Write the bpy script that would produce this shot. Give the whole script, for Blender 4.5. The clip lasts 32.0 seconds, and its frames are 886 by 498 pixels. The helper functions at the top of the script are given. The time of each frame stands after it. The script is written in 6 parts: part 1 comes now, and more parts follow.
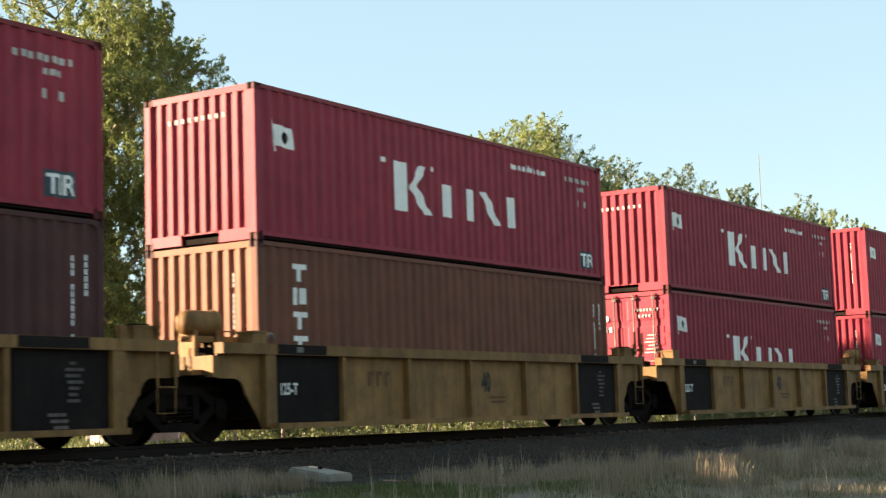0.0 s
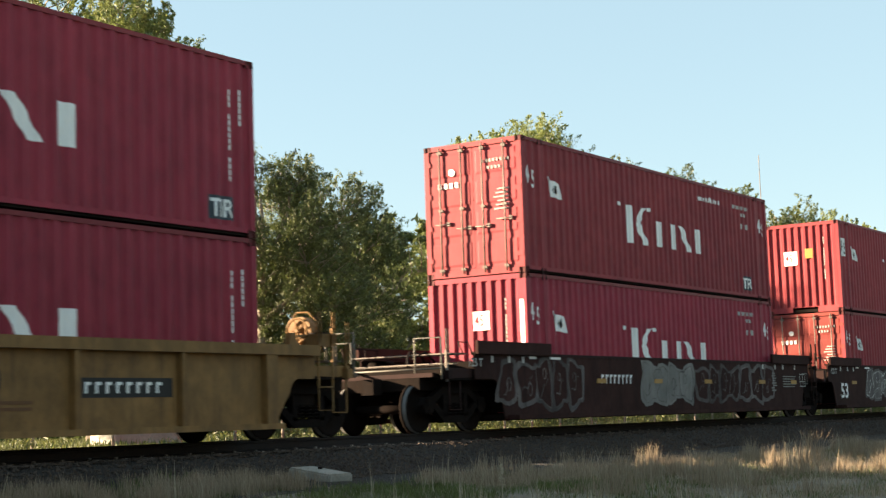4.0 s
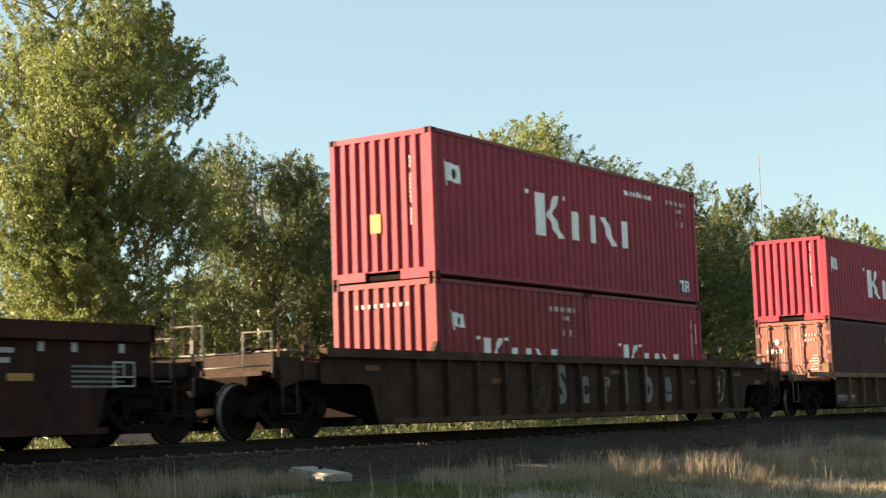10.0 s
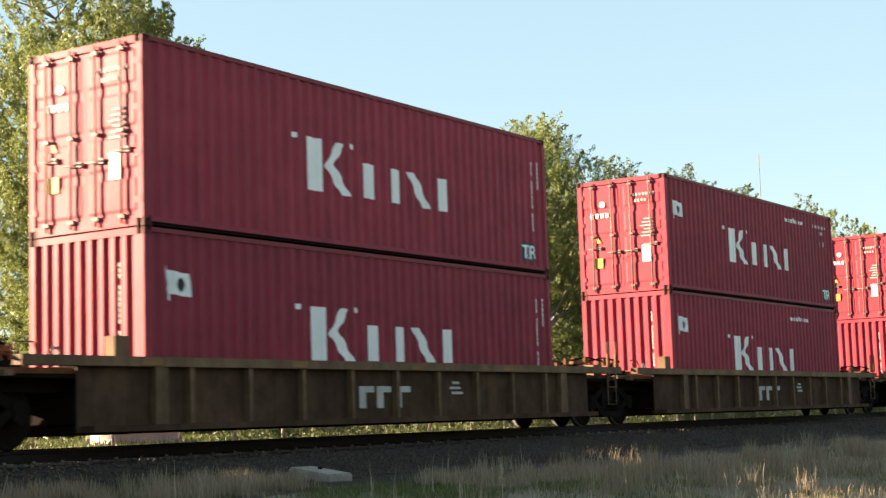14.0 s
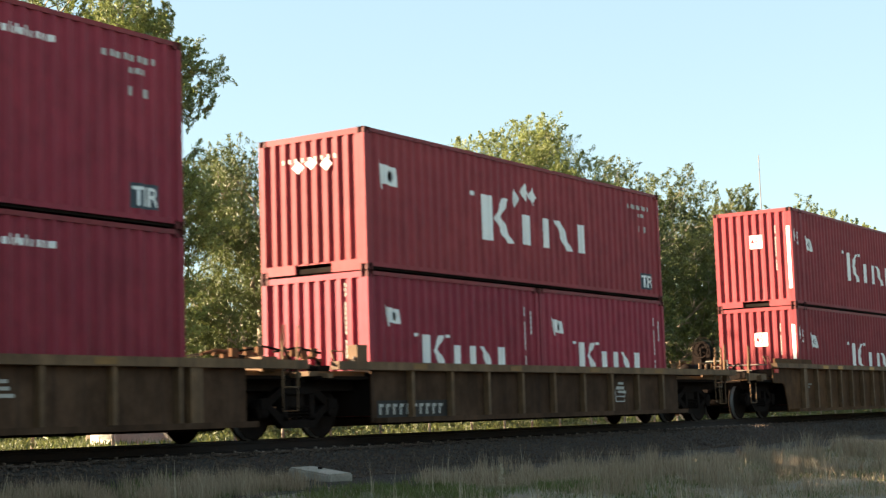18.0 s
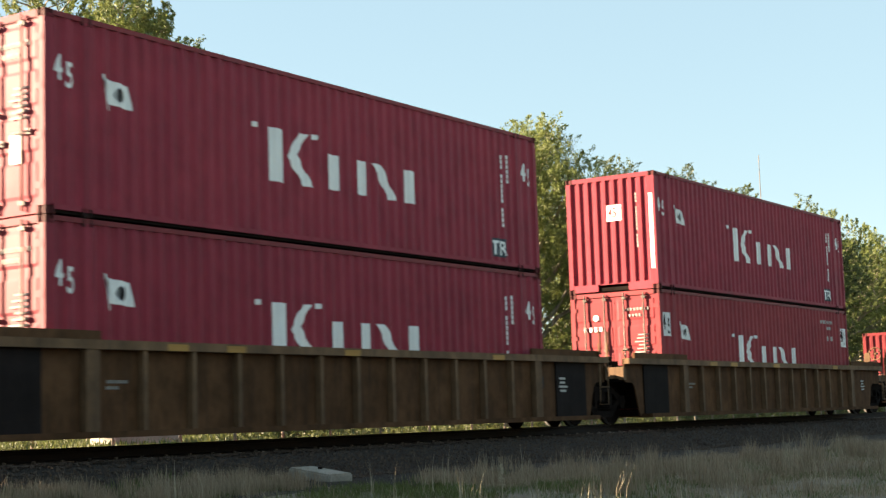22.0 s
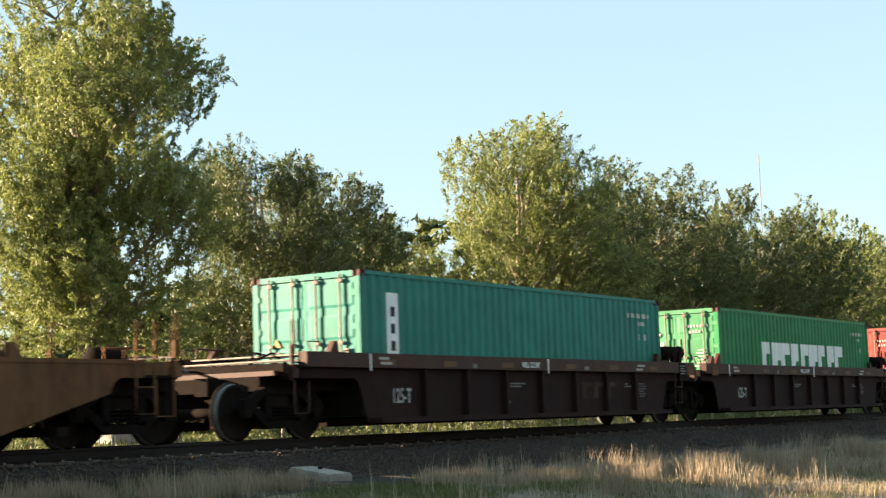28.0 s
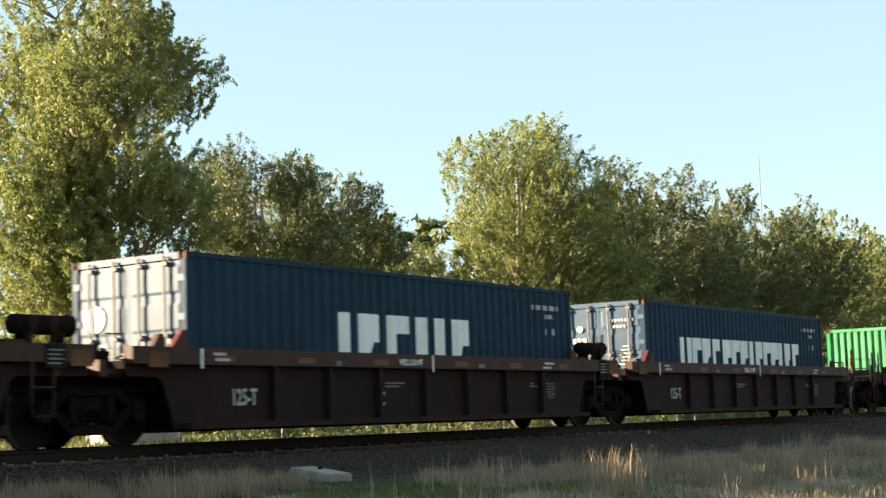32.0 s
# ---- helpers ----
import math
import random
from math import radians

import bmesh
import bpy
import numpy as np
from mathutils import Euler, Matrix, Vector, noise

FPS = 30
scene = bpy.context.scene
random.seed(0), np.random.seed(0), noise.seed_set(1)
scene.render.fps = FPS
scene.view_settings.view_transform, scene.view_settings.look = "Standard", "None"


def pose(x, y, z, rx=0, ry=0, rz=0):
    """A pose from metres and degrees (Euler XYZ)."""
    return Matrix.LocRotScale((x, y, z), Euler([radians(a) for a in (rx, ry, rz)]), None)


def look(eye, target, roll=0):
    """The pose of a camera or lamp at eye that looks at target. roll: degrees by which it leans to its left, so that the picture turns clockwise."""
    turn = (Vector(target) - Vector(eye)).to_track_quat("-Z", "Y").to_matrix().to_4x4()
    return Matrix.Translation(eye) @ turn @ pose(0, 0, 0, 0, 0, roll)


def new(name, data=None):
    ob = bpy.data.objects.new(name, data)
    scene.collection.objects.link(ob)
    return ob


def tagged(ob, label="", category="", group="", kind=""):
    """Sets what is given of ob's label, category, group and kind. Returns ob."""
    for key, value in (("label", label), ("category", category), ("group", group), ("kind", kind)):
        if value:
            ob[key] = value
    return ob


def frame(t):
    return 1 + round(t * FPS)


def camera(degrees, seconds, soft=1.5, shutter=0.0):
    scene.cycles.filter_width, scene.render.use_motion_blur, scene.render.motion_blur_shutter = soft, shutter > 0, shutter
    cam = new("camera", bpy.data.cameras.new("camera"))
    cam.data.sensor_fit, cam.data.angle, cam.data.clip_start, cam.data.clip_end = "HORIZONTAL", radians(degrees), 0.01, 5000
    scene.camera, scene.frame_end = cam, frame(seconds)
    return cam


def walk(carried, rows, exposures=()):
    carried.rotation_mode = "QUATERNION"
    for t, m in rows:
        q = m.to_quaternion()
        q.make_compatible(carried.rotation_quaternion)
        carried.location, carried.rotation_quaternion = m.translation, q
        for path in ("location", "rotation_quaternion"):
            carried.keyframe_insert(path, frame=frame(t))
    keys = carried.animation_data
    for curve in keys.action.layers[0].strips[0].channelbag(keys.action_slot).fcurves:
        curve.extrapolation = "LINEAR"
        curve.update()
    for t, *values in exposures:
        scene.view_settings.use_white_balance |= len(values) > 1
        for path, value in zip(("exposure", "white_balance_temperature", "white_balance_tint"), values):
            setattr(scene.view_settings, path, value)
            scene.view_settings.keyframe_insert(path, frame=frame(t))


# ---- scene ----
# ---------------------------------------------------------------- camera
# x runs along the track, y away from the camera, z up; rail top is z = 0
EYE = (0.0, 0.0, 0.236)
AIM = (83.242, 54.309, 11.247)
LIGHTER = ((0.0, 2.52), (2.0, 2.64), (3.2, 2.49), (6.0, 2.38), (8.0, 2.32), (9.0, 2.79), (10.0, 2.34), (11.5, 2.55), (13.0, 2.58), (14.5, 2.50), (17.5, 2.58), (19.0, 2.62), (20.0, 2.42), (21.0, 2.56), (22.0, 2.46), (24.0, 2.88), (25.0, 2.58), (26.0, 2.52), (29.0, 2.60), (32.0, 2.60))
cam = camera(32.06, 32.0, soft=1.35, shutter=0.2)
walk(cam, [(0.0, look(EYE, AIM, -1.889)), (32.0, look(EYE, AIM, -1.889))],
     exposures=[(t, e + 0.14, 7300, 13) for t, e in LIGHTER])

TRACK_Y = 17.235
SPEEDS = (10.668, 10.959, 11.282, 11.671, 11.836, 12.076, 12.448, 12.88, 13.096)  # m/s every 4 s


def gone(t):
    """Metres the train has rolled towards -x by the time t."""
    s = 0.0
    for i in range(8):
        a = min(max(t - 4 * i, 0.0), 4.0)
        s += SPEEDS[i] * a + (SPEEDS[i + 1] - SPEEDS[i]) * a * a / 8
    return s


# ---------------------------------------------------------------- light
SUN_AZ, SUN_EL = 61.5, 13.3     # degrees from -x towards +y, and above the horizon
world = bpy.data.worlds.new("sky")
scene.world = world
world.use_nodes = True
wt = world.node_tree
sky = wt.nodes.new("ShaderNodeTexSky")
sky.sky_type = 'NISHITA'
sky.sun_disc = False
sky.sun_elevation = radians(SUN_EL)
sky.sun_rotation = radians(-(90 - SUN_AZ))
sky.air_density, sky.dust_density, sky.ozone_density = 0.95, 0.06, 1.3
wt.nodes["Background"].inputs["Strength"].default_value = 0.05
tint = wt.nodes.new("ShaderNodeMix")
tint.data_type, tint.blend_type = 'RGBA', 'MULTIPLY'
tint.inputs[0].default_value, tint.inputs[7].default_value = 1.0, (1.01, 1.015, 1.0, 1)
wt.links.new(sky.outputs[0], tint.inputs[6])
veil = wt.nodes.new("ShaderNodeMix")     # thin even haze
veil.data_type = 'RGBA'
veil.inputs[0].default_value, veil.inputs[7].default_value = 0.64, (1.78, 2.78, 3.38, 1)
wt.links.new(tint.outputs[2], veil.inputs[6])
wt.links.new(veil.outputs[2], wt.nodes["Background"].inputs["Color"])

sun = new("sun", bpy.data.lights.new("sun", 'SUN'))
sun.data.energy, sun.data.angle, sun.data.color = 5.0, radians(0.55), (1.0, 0.83, 0.62)
sd = Vector((-math.cos(radians(SUN_AZ)) * math.cos(radians(SUN_EL)), math.sin(radians(SUN_AZ)) * math.cos(radians(SUN_EL)), math.sin(radians(SUN_EL))))
sun.matrix_world = look(sd * 200, (0, 0, 0))


# ---------------------------------------------------------------- materials
def nodes_of(name):
    m = bpy.data.materials.new(name)
    m.use_nodes = True
    t = m.node_tree
    return m, t, t.nodes["Principled BSDF"]


def noise_node(t, coord, scale, detail=4.0, rough=0.55, stretch=None):
    n = t.nodes.new("ShaderNodeTexNoise")
    n.inputs["Scale"].default_value, n.inputs["Detail"].default_value, n.inputs["Roughness"].default_value = scale, detail, rough
    if stretch:
        mp = t.nodes.new("ShaderNodeMapping")
        mp.inputs["Scale"].default_value = stretch
        t.links.new(coord, mp.inputs["Vector"])
        coord = mp.outputs[0]
    t.links.new(coord, n.inputs["Vector"])
    return n.outputs["Fac"]


def ramp(t, fac, stops):
    r = t.nodes.new("ShaderNodeValToRGB")
    while len(r.color_ramp.elements) < len(stops):
        r.color_ramp.elements.new(0.5)
    for e, (p, c) in zip(r.color_ramp.elements, stops):
        e.position, e.color = p, (*c, 1) if len(c) == 3 else c
    t.links.new(fac, r.inputs[0])
    return r.outputs[0]


def mix(t, fac, a, b, how='MIX'):
    m = t.nodes.new("ShaderNodeMix")
    m.data_type, m.blend_type = 'RGBA', how
    for sock, v in ((m.inputs[0], fac), (m.inputs[6], a), (m.inputs[7], b)):
        if isinstance(v, (int, float)):
            sock.default_value = v
        elif isinstance(v, tuple):
            sock.default_value = (*v, 1)
        else:
            t.links.new(v, sock)
    return m.outputs[2]


def add_bump(t, bsdf, height, strength, dist):
    b = t.nodes.new("ShaderNodeBump")
    b.inputs["Strength"].default_value, b.inputs["Distance"].default_value = strength, dist
    t.links.new(height, b.inputs["Height"])
    t.links.new(b.outputs[0], bsdf.inputs["Normal"])


def paint(name, col, fade, rough=0.5, grime=0.45, rust=0.10, vary=0.12, spec=0.22):
    """Weathered paint on steel: fading in clouds, streaks that run down, specks of rust."""
    m, t, b = nodes_of(name)
    tc = t.nodes.new("ShaderNodeTexCoord").outputs["Object"]
    info = t.nodes.new("ShaderNodeObjectInfo").outputs["Random"]
    big = noise_node(t, tc, 0.55, 5)
    base = mix(t, ramp(t, big, [(0.36, (0, 0, 0)), (0.68, (1, 1, 1))]), col, fade)
    streak = noise_node(t, tc, 1.0, 5, 0.65, (7, 7, 0.45))
    dark = tuple(c * 0.42 + 0.012 for c in col)
    base = mix(t, ramp(t, streak, [(0.50, (0, 0, 0)), (0.78, (grime,) * 3)]), base, dark)
    fine = noise_node(t, tc, 22, 6, 0.7)
    base = mix(t, ramp(t, fine, [(0.60, (0, 0, 0)), (0.74, (rust * 4,) * 3)]), base, (0.10, 0.045, 0.022))
    mid = noise_node(t, tc, 2.4, 7, 0.68, (1, 1, 0.7))
    base = mix(t, 1.0, base, ramp(t, mid, [(0.34, (1 - 0.55 * grime,) * 3), (0.62, (1.0,) * 3)]), 'MULTIPLY')
    r = t.nodes.new("ShaderNodeMapRange")
    r.inputs[3].default_value, r.inputs[4].default_value = 1 - vary, 1 + vary
    t.links.new(info, r.inputs[0])
    h = t.nodes.new("ShaderNodeHueSaturation")
    t.links.new(r.outputs[0], h.inputs["Value"])
    t.links.new(base, h.inputs["Color"])
    t.links.new(h.outputs[0], b.inputs["Base Color"])
    b.inputs["Specular IOR Level"].default_value = spec
    rr = t.nodes.new("ShaderNodeMapRange")
    rr.inputs[3].default_value, rr.inputs[4].default_value = rough - 0.1, rough + 0.18
    t.links.new(big, rr.inputs[0])
    t.links.new(rr.outputs[0], b.inputs["Roughness"])
    add_bump(t, b, noise_node(t, tc, 3.0, 5), 0.25, 0.012)
    return m


def rough_stuff(name, lo, hi, scale, rough=0.9, bump=0.4, dist=0.02, fine=None):
    """Matt stuff in two tones with grain."""
    m, t, b = nodes_of(name)
    tc = t.nodes.new("ShaderNodeTexCoord").outputs["Object"]
    f = noise_node(t, tc, scale, 6, 0.65)
    base = ramp(t, f, [(0.33, lo), (0.68, hi)])
    g = noise_node(t, tc, fine or scale * 9, 4, 0.7)
    base = mix(t, 0.5, base, ramp(t, g, [(0.3, (0.35,) * 3), (0.7, (1.0,) * 3)]), 'MULTIPLY')
    t.links.new(base, b.inputs["Base Color"])
    b.inputs["Roughness"].default_value = rough
    add_bump(t, b, g, bump, dist)
    return m


def leafy(name, lo, hi, through_light=0.35, rough=0.55):
    """Leaves or blades: each its own tone, part of the light passes through."""
    m, t, b = nodes_of(name)
    g = t.nodes.new("ShaderNodeNewGeometry")
    tc = t.nodes.new("ShaderNodeTexCoord").outputs["Object"]
    patch = noise_node(t, tc, 0.5, 3)
    one = ramp(t, g.outputs["Random Per Island"], [(0.0, lo), (1.0, hi)])
    col = mix(t, ramp(t, patch, [(0.35, (0, 0, 0)), (0.7, (0.55,) * 3)]), one, hi)
    t.links.new(col, b.inputs["Base Color"])
    b.inputs["Roughness"].default_value = rough
    tr = t.nodes.new("ShaderNodeBsdfTranslucent")
    t.links.new(col, tr.inputs["Color"])
    mx = t.nodes.new("ShaderNodeMixShader")
    mx.inputs[0].default_value = through_light
    t.links.new(b.outputs[0], mx.inputs[1])
    t.links.new(tr.outputs[0], mx.inputs[2])
    t.links.new(mx.outputs[0], t.nodes["Material Output"].inputs["Surface"])
    return m


RED = paint("crimson_paint", (0.278, 0.0265, 0.047), (0.320, 0.038, 0.057), 0.55, spec=0.2)
RED_FADED = paint("faded_red_paint", (0.262, 0.034, 0.043), (0.305, 0.049, 0.054), 0.6, spec=0.2)
SOOTY_RED = paint("sooty_red_paint", (0.125, 0.018, 0.027), (0.21, 0.028, 0.042), 0.65, 0.8, 0.1, spec=0.15)
RED_ORANGE = paint("orange_red_paint", (0.245, 0.042, 0.036), (0.29, 0.058, 0.047), 0.65, spec=0.2)
RED_DARK = paint("dark_red_paint", (0.19, 0.020, 0.026), (0.24, 0.031, 0.035))
RUST_BROWN = paint("rust_brown_paint", (0.155, 0.058, 0.036), (0.20, 0.080, 0.052), 0.65)
OXIDE = paint("red_oxide_paint", (0.088, 0.016, 0.016), (0.118, 0.024, 0.023), 0.6)
PLUM = paint("dull_plum_paint", (0.070, 0.027, 0.026), (0.100, 0.040, 0.038), 0.65)
# plum container's doors, about three times lighter than its sides
PALE_END = paint("light_pinkish_brown_paint", (0.25, 0.094, 0.070), (0.31, 0.124, 0.094), 0.65)
# rust brown raised for leading ends: extra sunlight put into the colour
LIT_RUST = paint("lit_orange_brown_paint", (0.23, 0.095, 0.055), (0.29, 0.125, 0.075), 0.65)
GALV = paint("galvanised_steel", (0.15, 0.14, 0.12), (0.25, 0.235, 0.20), 0.5, 0.4, 0.12)
TEAL = paint("teal_paint", (0.011, 0.165, 0.128), (0.018, 0.21, 0.165))
GREEN = paint("green_paint", (0.012, 0.175, 0.062), (0.020, 0.225, 0.085))
# paler green for the leading ends of the green containers
GREEN_PALE = paint("pale_green_paint", (0.042, 0.205, 0.092), (0.070, 0.25, 0.125))
BLUE = paint("blue_paint", (0.0062, 0.028, 0.050), (0.0105, 0.041, 0.070), 0.6, spec=0.12)
GREYBLUE = paint("grey_blue_door_paint", (0.030, 0.070, 0.115), (0.046, 0.095, 0.148))
OCHRE = paint("ochre_yellow_paint", (0.230, 0.121, 0.042), (0.280, 0.152, 0.056), 0.6, 0.75, 0.2)
OCHRE_DIRTY = paint("dirty_ochre_paint", (0.215, 0.108, 0.034), (0.28, 0.148, 0.050), 0.65, 0.9, 0.2)
OLIVE = paint("grimy_yellow_paint", (0.150, 0.086, 0.046), (0.215, 0.128, 0.068), 0.7, 0.85, 0.25)
OLIVE_SHEET = paint("dusty_olive_paint", (0.094, 0.047, 0.023), (0.136, 0.070, 0.035), 0.8, 0.85, 0.25, 0.12, 0.09)
MUD = paint("grimy_olive_paint", (0.058, 0.035, 0.025), (0.088, 0.055, 0.040), 0.85, 0.8, 0.2, 0.14, 0.08)
TANMUD = paint("dusty_tan_paint", (0.066, 0.037, 0.023), (0.102, 0.059, 0.037), 0.85, 0.85, 0.2, 0.14, 0.08)
TAN = paint("tan_brown_paint", (0.142, 0.066, 0.032), (0.182, 0.090, 0.044), 0.8, 0.7, 0.16, 0.12, 0.12)
UMBER = paint("dark_brown_paint", (0.050, 0.021, 0.014), (0.072, 0.031, 0.021), 0.6, 0.5, 0.1)
SOOT = paint("sooty_brown_paint", (0.024, 0.0112, 0.0098), (0.037, 0.0175, 0.0155), 0.75, 0.5, 0.1, 0.12, 0.12)
SLATE = paint("dark_slate_paint", (0.013, 0.0100, 0.0095), (0.025, 0.0195, 0.0185), 0.75, 0.6, 0.08, 0.12, 0.07)
GRIMY = paint("grimy_brown_paint", (0.037, 0.0165, 0.0138), (0.056, 0.0262, 0.0222), 0.8, 0.7, 0.14, 0.12, 0.08)
RAIL_STEEL = paint("rusty_rail_steel", (0.013, 0.0085, 0.007), (0.022, 0.0145, 0.012), 0.7, 0.4, 0.2)
MARKER_RED = paint("red_reflector", (0.75, 0.06, 0.05), (0.8, 0.09, 0.08), 0.35, 0.1, 0.02)
IRON = paint("oily_iron", (0.010, 0.0075, 0.0065), (0.020, 0.0145, 0.012), 0.85, 0.5, 0.12, 0.12, 0.03)
STEEL = paint("worn_steel", (0.16, 0.13, 0.11), (0.24, 0.20, 0.17), 0.45, 0.4, 0.15)
POLISHED = paint("polished_tread", (0.09, 0.085, 0.08), (0.15, 0.142, 0.135), 0.32, 0.2, 0.05, 0.05, 0.6)
WHITE = paint("white_lettering", (0.80, 0.80, 0.77), (0.86, 0.86, 0.82), 0.6, 0.16, 0.05, 0.03)
GREY_MARK = paint("grey_lettering", (0.42, 0.41, 0.38), (0.54, 0.53, 0.49), 0.7, 0.4, 0.1, 0.1)
SPRAY = paint("grey_spray_paint", (0.10, 0.085, 0.082), (0.19, 0.165, 0.155), 0.7, 0.9, 0.25, 0.3)
WORN_FILL = paint("worn_spray_fill", (0.060, 0.048, 0.045), (0.150, 0.132, 0.125), 0.7, 0.95, 0.3, 0.35)
FAINT_MARK = paint("faint_grey_lettering", (0.17, 0.165, 0.15), (0.27, 0.26, 0.24), 0.7, 0.5, 0.15, 0.1)
BLACK_MARK = paint("black_lettering", (0.02, 0.02, 0.02), (0.035, 0.033, 0.03), 0.6, 0.2, 0.05)
BROWN_MARK = paint("brown_lettering", (0.12, 0.055, 0.024), (0.16, 0.075, 0.035), 0.6, 0.3, 0.1)
YELLOW_MARK = paint("yellow_sticker", (0.38, 0.20, 0.05), (0.44, 0.25, 0.07), 0.5, 0.25, 0.05)
TEALGREY_MARK = paint("blue_grey_sticker", (0.035, 0.050, 0.062), (0.050, 0.070, 0.085), 0.5, 0.2, 0.05)
BARK = rough_stuff("bark", (0.19, 0.15, 0.11), (0.40, 0.335, 0.26), 3.0, 0.95, 0.8, 0.05)
LEAF = leafy("elm_leaves", (0.046, 0.066, 0.016), (0.246, 0.280, 0.086), 0.42)
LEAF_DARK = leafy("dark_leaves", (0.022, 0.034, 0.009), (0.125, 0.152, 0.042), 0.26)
# for the unseen screen behind the camera; tone set by its bounced light
DRY_LEAF = leafy("dull_leaves", (0.10, 0.098, 0.066), (0.20, 0.19, 0.13), 0.4)
WEED = leafy("weed_leaves", (0.040, 0.054, 0.015), (0.130, 0.142, 0.044), 0.4)
DRY_BLADE = leafy("dry_grass_blades", (0.185, 0.135, 0.088), (0.39, 0.305, 0.210), 0.3, 0.8)
PALE_BLADE = leafy("bleached_grass_blades", (0.31, 0.255, 0.17), (0.50, 0.43, 0.31), 0.3, 0.8)
GREEN_BLADE = leafy("green_grass_blades", (0.052, 0.080, 0.018), (0.125, 0.150, 0.042), 0.35, 0.7)
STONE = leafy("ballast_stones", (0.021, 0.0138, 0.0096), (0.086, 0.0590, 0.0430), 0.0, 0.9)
SOIL = rough_stuff("dry_soil", (0.14, 0.113, 0.080), (0.25, 0.205, 0.15), 0.7, 0.95, 0.6, 0.04)
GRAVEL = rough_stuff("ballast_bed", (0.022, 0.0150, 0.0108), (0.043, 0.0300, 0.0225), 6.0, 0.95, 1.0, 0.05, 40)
TIMBER = rough_stuff("sleeper_timber", (0.035, 0.027, 0.021), (0.085, 0.066, 0.05), 4.0, 0.9, 0.5, 0.01)
CONCRETE = rough_stuff("old_concrete", (0.27, 0.25, 0.21), (0.40, 0.37, 0.32), 2.5, 0.9, 0.4, 0.01)
PLASTER = rough_stuff("white_plaster", (0.66, 0.60, 0.50), (0.78, 0.72, 0.62), 1.5, 0.9, 0.2, 0.01)
PINK_WALL = rough_stuff("pinkish_brick", (0.30, 0.215, 0.175), (0.40, 0.29, 0.24), 1.5, 0.9, 0.3, 0.01)
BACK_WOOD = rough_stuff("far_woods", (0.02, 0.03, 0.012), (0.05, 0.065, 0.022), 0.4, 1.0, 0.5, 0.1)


# ---------------------------------------------------------------- mesh helpers
def box(bm, x0, x1, y0, y1, z0, z1):
    v = [bm.verts.new((x, y, z)) for x in (x0, x1) for y in (y0, y1) for z in (z0, z1)]
    for f in ((0, 1, 3, 2), (4, 6, 7, 5), (0, 4, 5, 1), (2, 3, 7, 6), (0, 2, 6, 4), (1, 5, 7, 3)):
        bm.faces.new([v[i] for i in f])


def prism(bm, pts, y0, y1):
    """A plate: the outline pts in x and z, from y0 to y1."""
    a = [bm.verts.new((x, y0, z)) for x, z in pts]
    b = [bm.verts.new((x, y1, z)) for x, z in pts]
    bm.faces.new(a)
    bm.faces.new(b[::-1])
    for i in range(len(pts)):
        j = (i + 1) % len(pts)
        bm.faces.new((a[i], b[i], b[j], a[j]))


def tube(bm, pts, radii, n=8):
    """A round bar along pts; radii one number or one a point."""
    pts = [Vector(p) for p in pts]
    if isinstance(radii, (int, float)):
        radii = [radii] * len(pts)
    rings, side = [], None
    for i, p in enumerate(pts):
        d = (pts[min(i + 1, len(pts) - 1)] - pts[max(i - 1, 0)]).normalized()
        if side is None:
            side = d.orthogonal().normalized()
        side = (side - d * side.dot(d)).normalized()
        up = d.cross(side)
        rings.append([bm.verts.new(p + (side * math.cos(6.2832 * k / n) + up * math.sin(6.2832 * k / n)) * radii[i]) for k in range(n)])
    for a, b in zip(rings, rings[1:]):
        for k in range(n):
            bm.faces.new((a[k], a[(k + 1) % n], b[(k + 1) % n], b[k])).smooth = True
    bm.faces.new(rings[0][::-1])
    bm.faces.new(rings[-1])


MESHES = {}


def as_mesh(name, bm, fix=True):
    if fix:
        bmesh.ops.recalc_face_normals(bm, faces=bm.faces)
    me = bpy.data.meshes.new(name)
    bm.to_mesh(me)
    bm.free()
    me.materials.append(None)
    return me


def link_mesh(name, me, material, parent=None, label="", at=(0, 0, 0)):
    ob = new(name, me)
    ob.material_slots[0].link = 'OBJECT'
    ob.material_slots[0].material = material
    ob.location = at
    if parent:
        ob.parent = parent
    if label:
        ob["label"] = label
    return ob


def part(name, bm, material, parent, label="", at=(0, 0, 0)):
    return link_mesh(name, as_mesh(name, bm), material, parent, label, at)


def shared(name, key, build, material, parent, label="", at=(0, 0, 0), fix=True):
    """A part whose mesh is built once for the key and then used again."""
    if key not in MESHES:
        bm = bmesh.new()
        build(bm)
        MESHES[key] = as_mesh(name, bm, fix)
    return link_mesh(name, MESHES[key], material, parent, label, at)


def text_flat(text, size, squeeze=1.0, bold=0.0):
    """A flat mesh of text in x and z, its lower left corner at 0, 0."""
    cu = bpy.data.curves.new("writing", 'FONT')
    cu.body, cu.size, cu.resolution_u, cu.offset = text, size, 3, bold * size
    ob = bpy.data.objects.new("writing", cu)
    scene.collection.objects.link(ob)
    bpy.context.view_layer.update()
    me = bpy.data.meshes.new_from_object(ob.evaluated_get(bpy.context.evaluated_depsgraph_get()))
    bm = bmesh.new()
    bm.from_mesh(me)
    bpy.data.objects.remove(ob)
    bpy.data.meshes.remove(me)
    bpy.data.curves.remove(cu)
    x0 = min(v.co.x for v in bm.verts)
    z0 = min(v.co.y for v in bm.verts)
    for v in bm.verts:
        v.co = ((v.co.x - x0) * squeeze, 0, v.co.y - z0)
    return bm


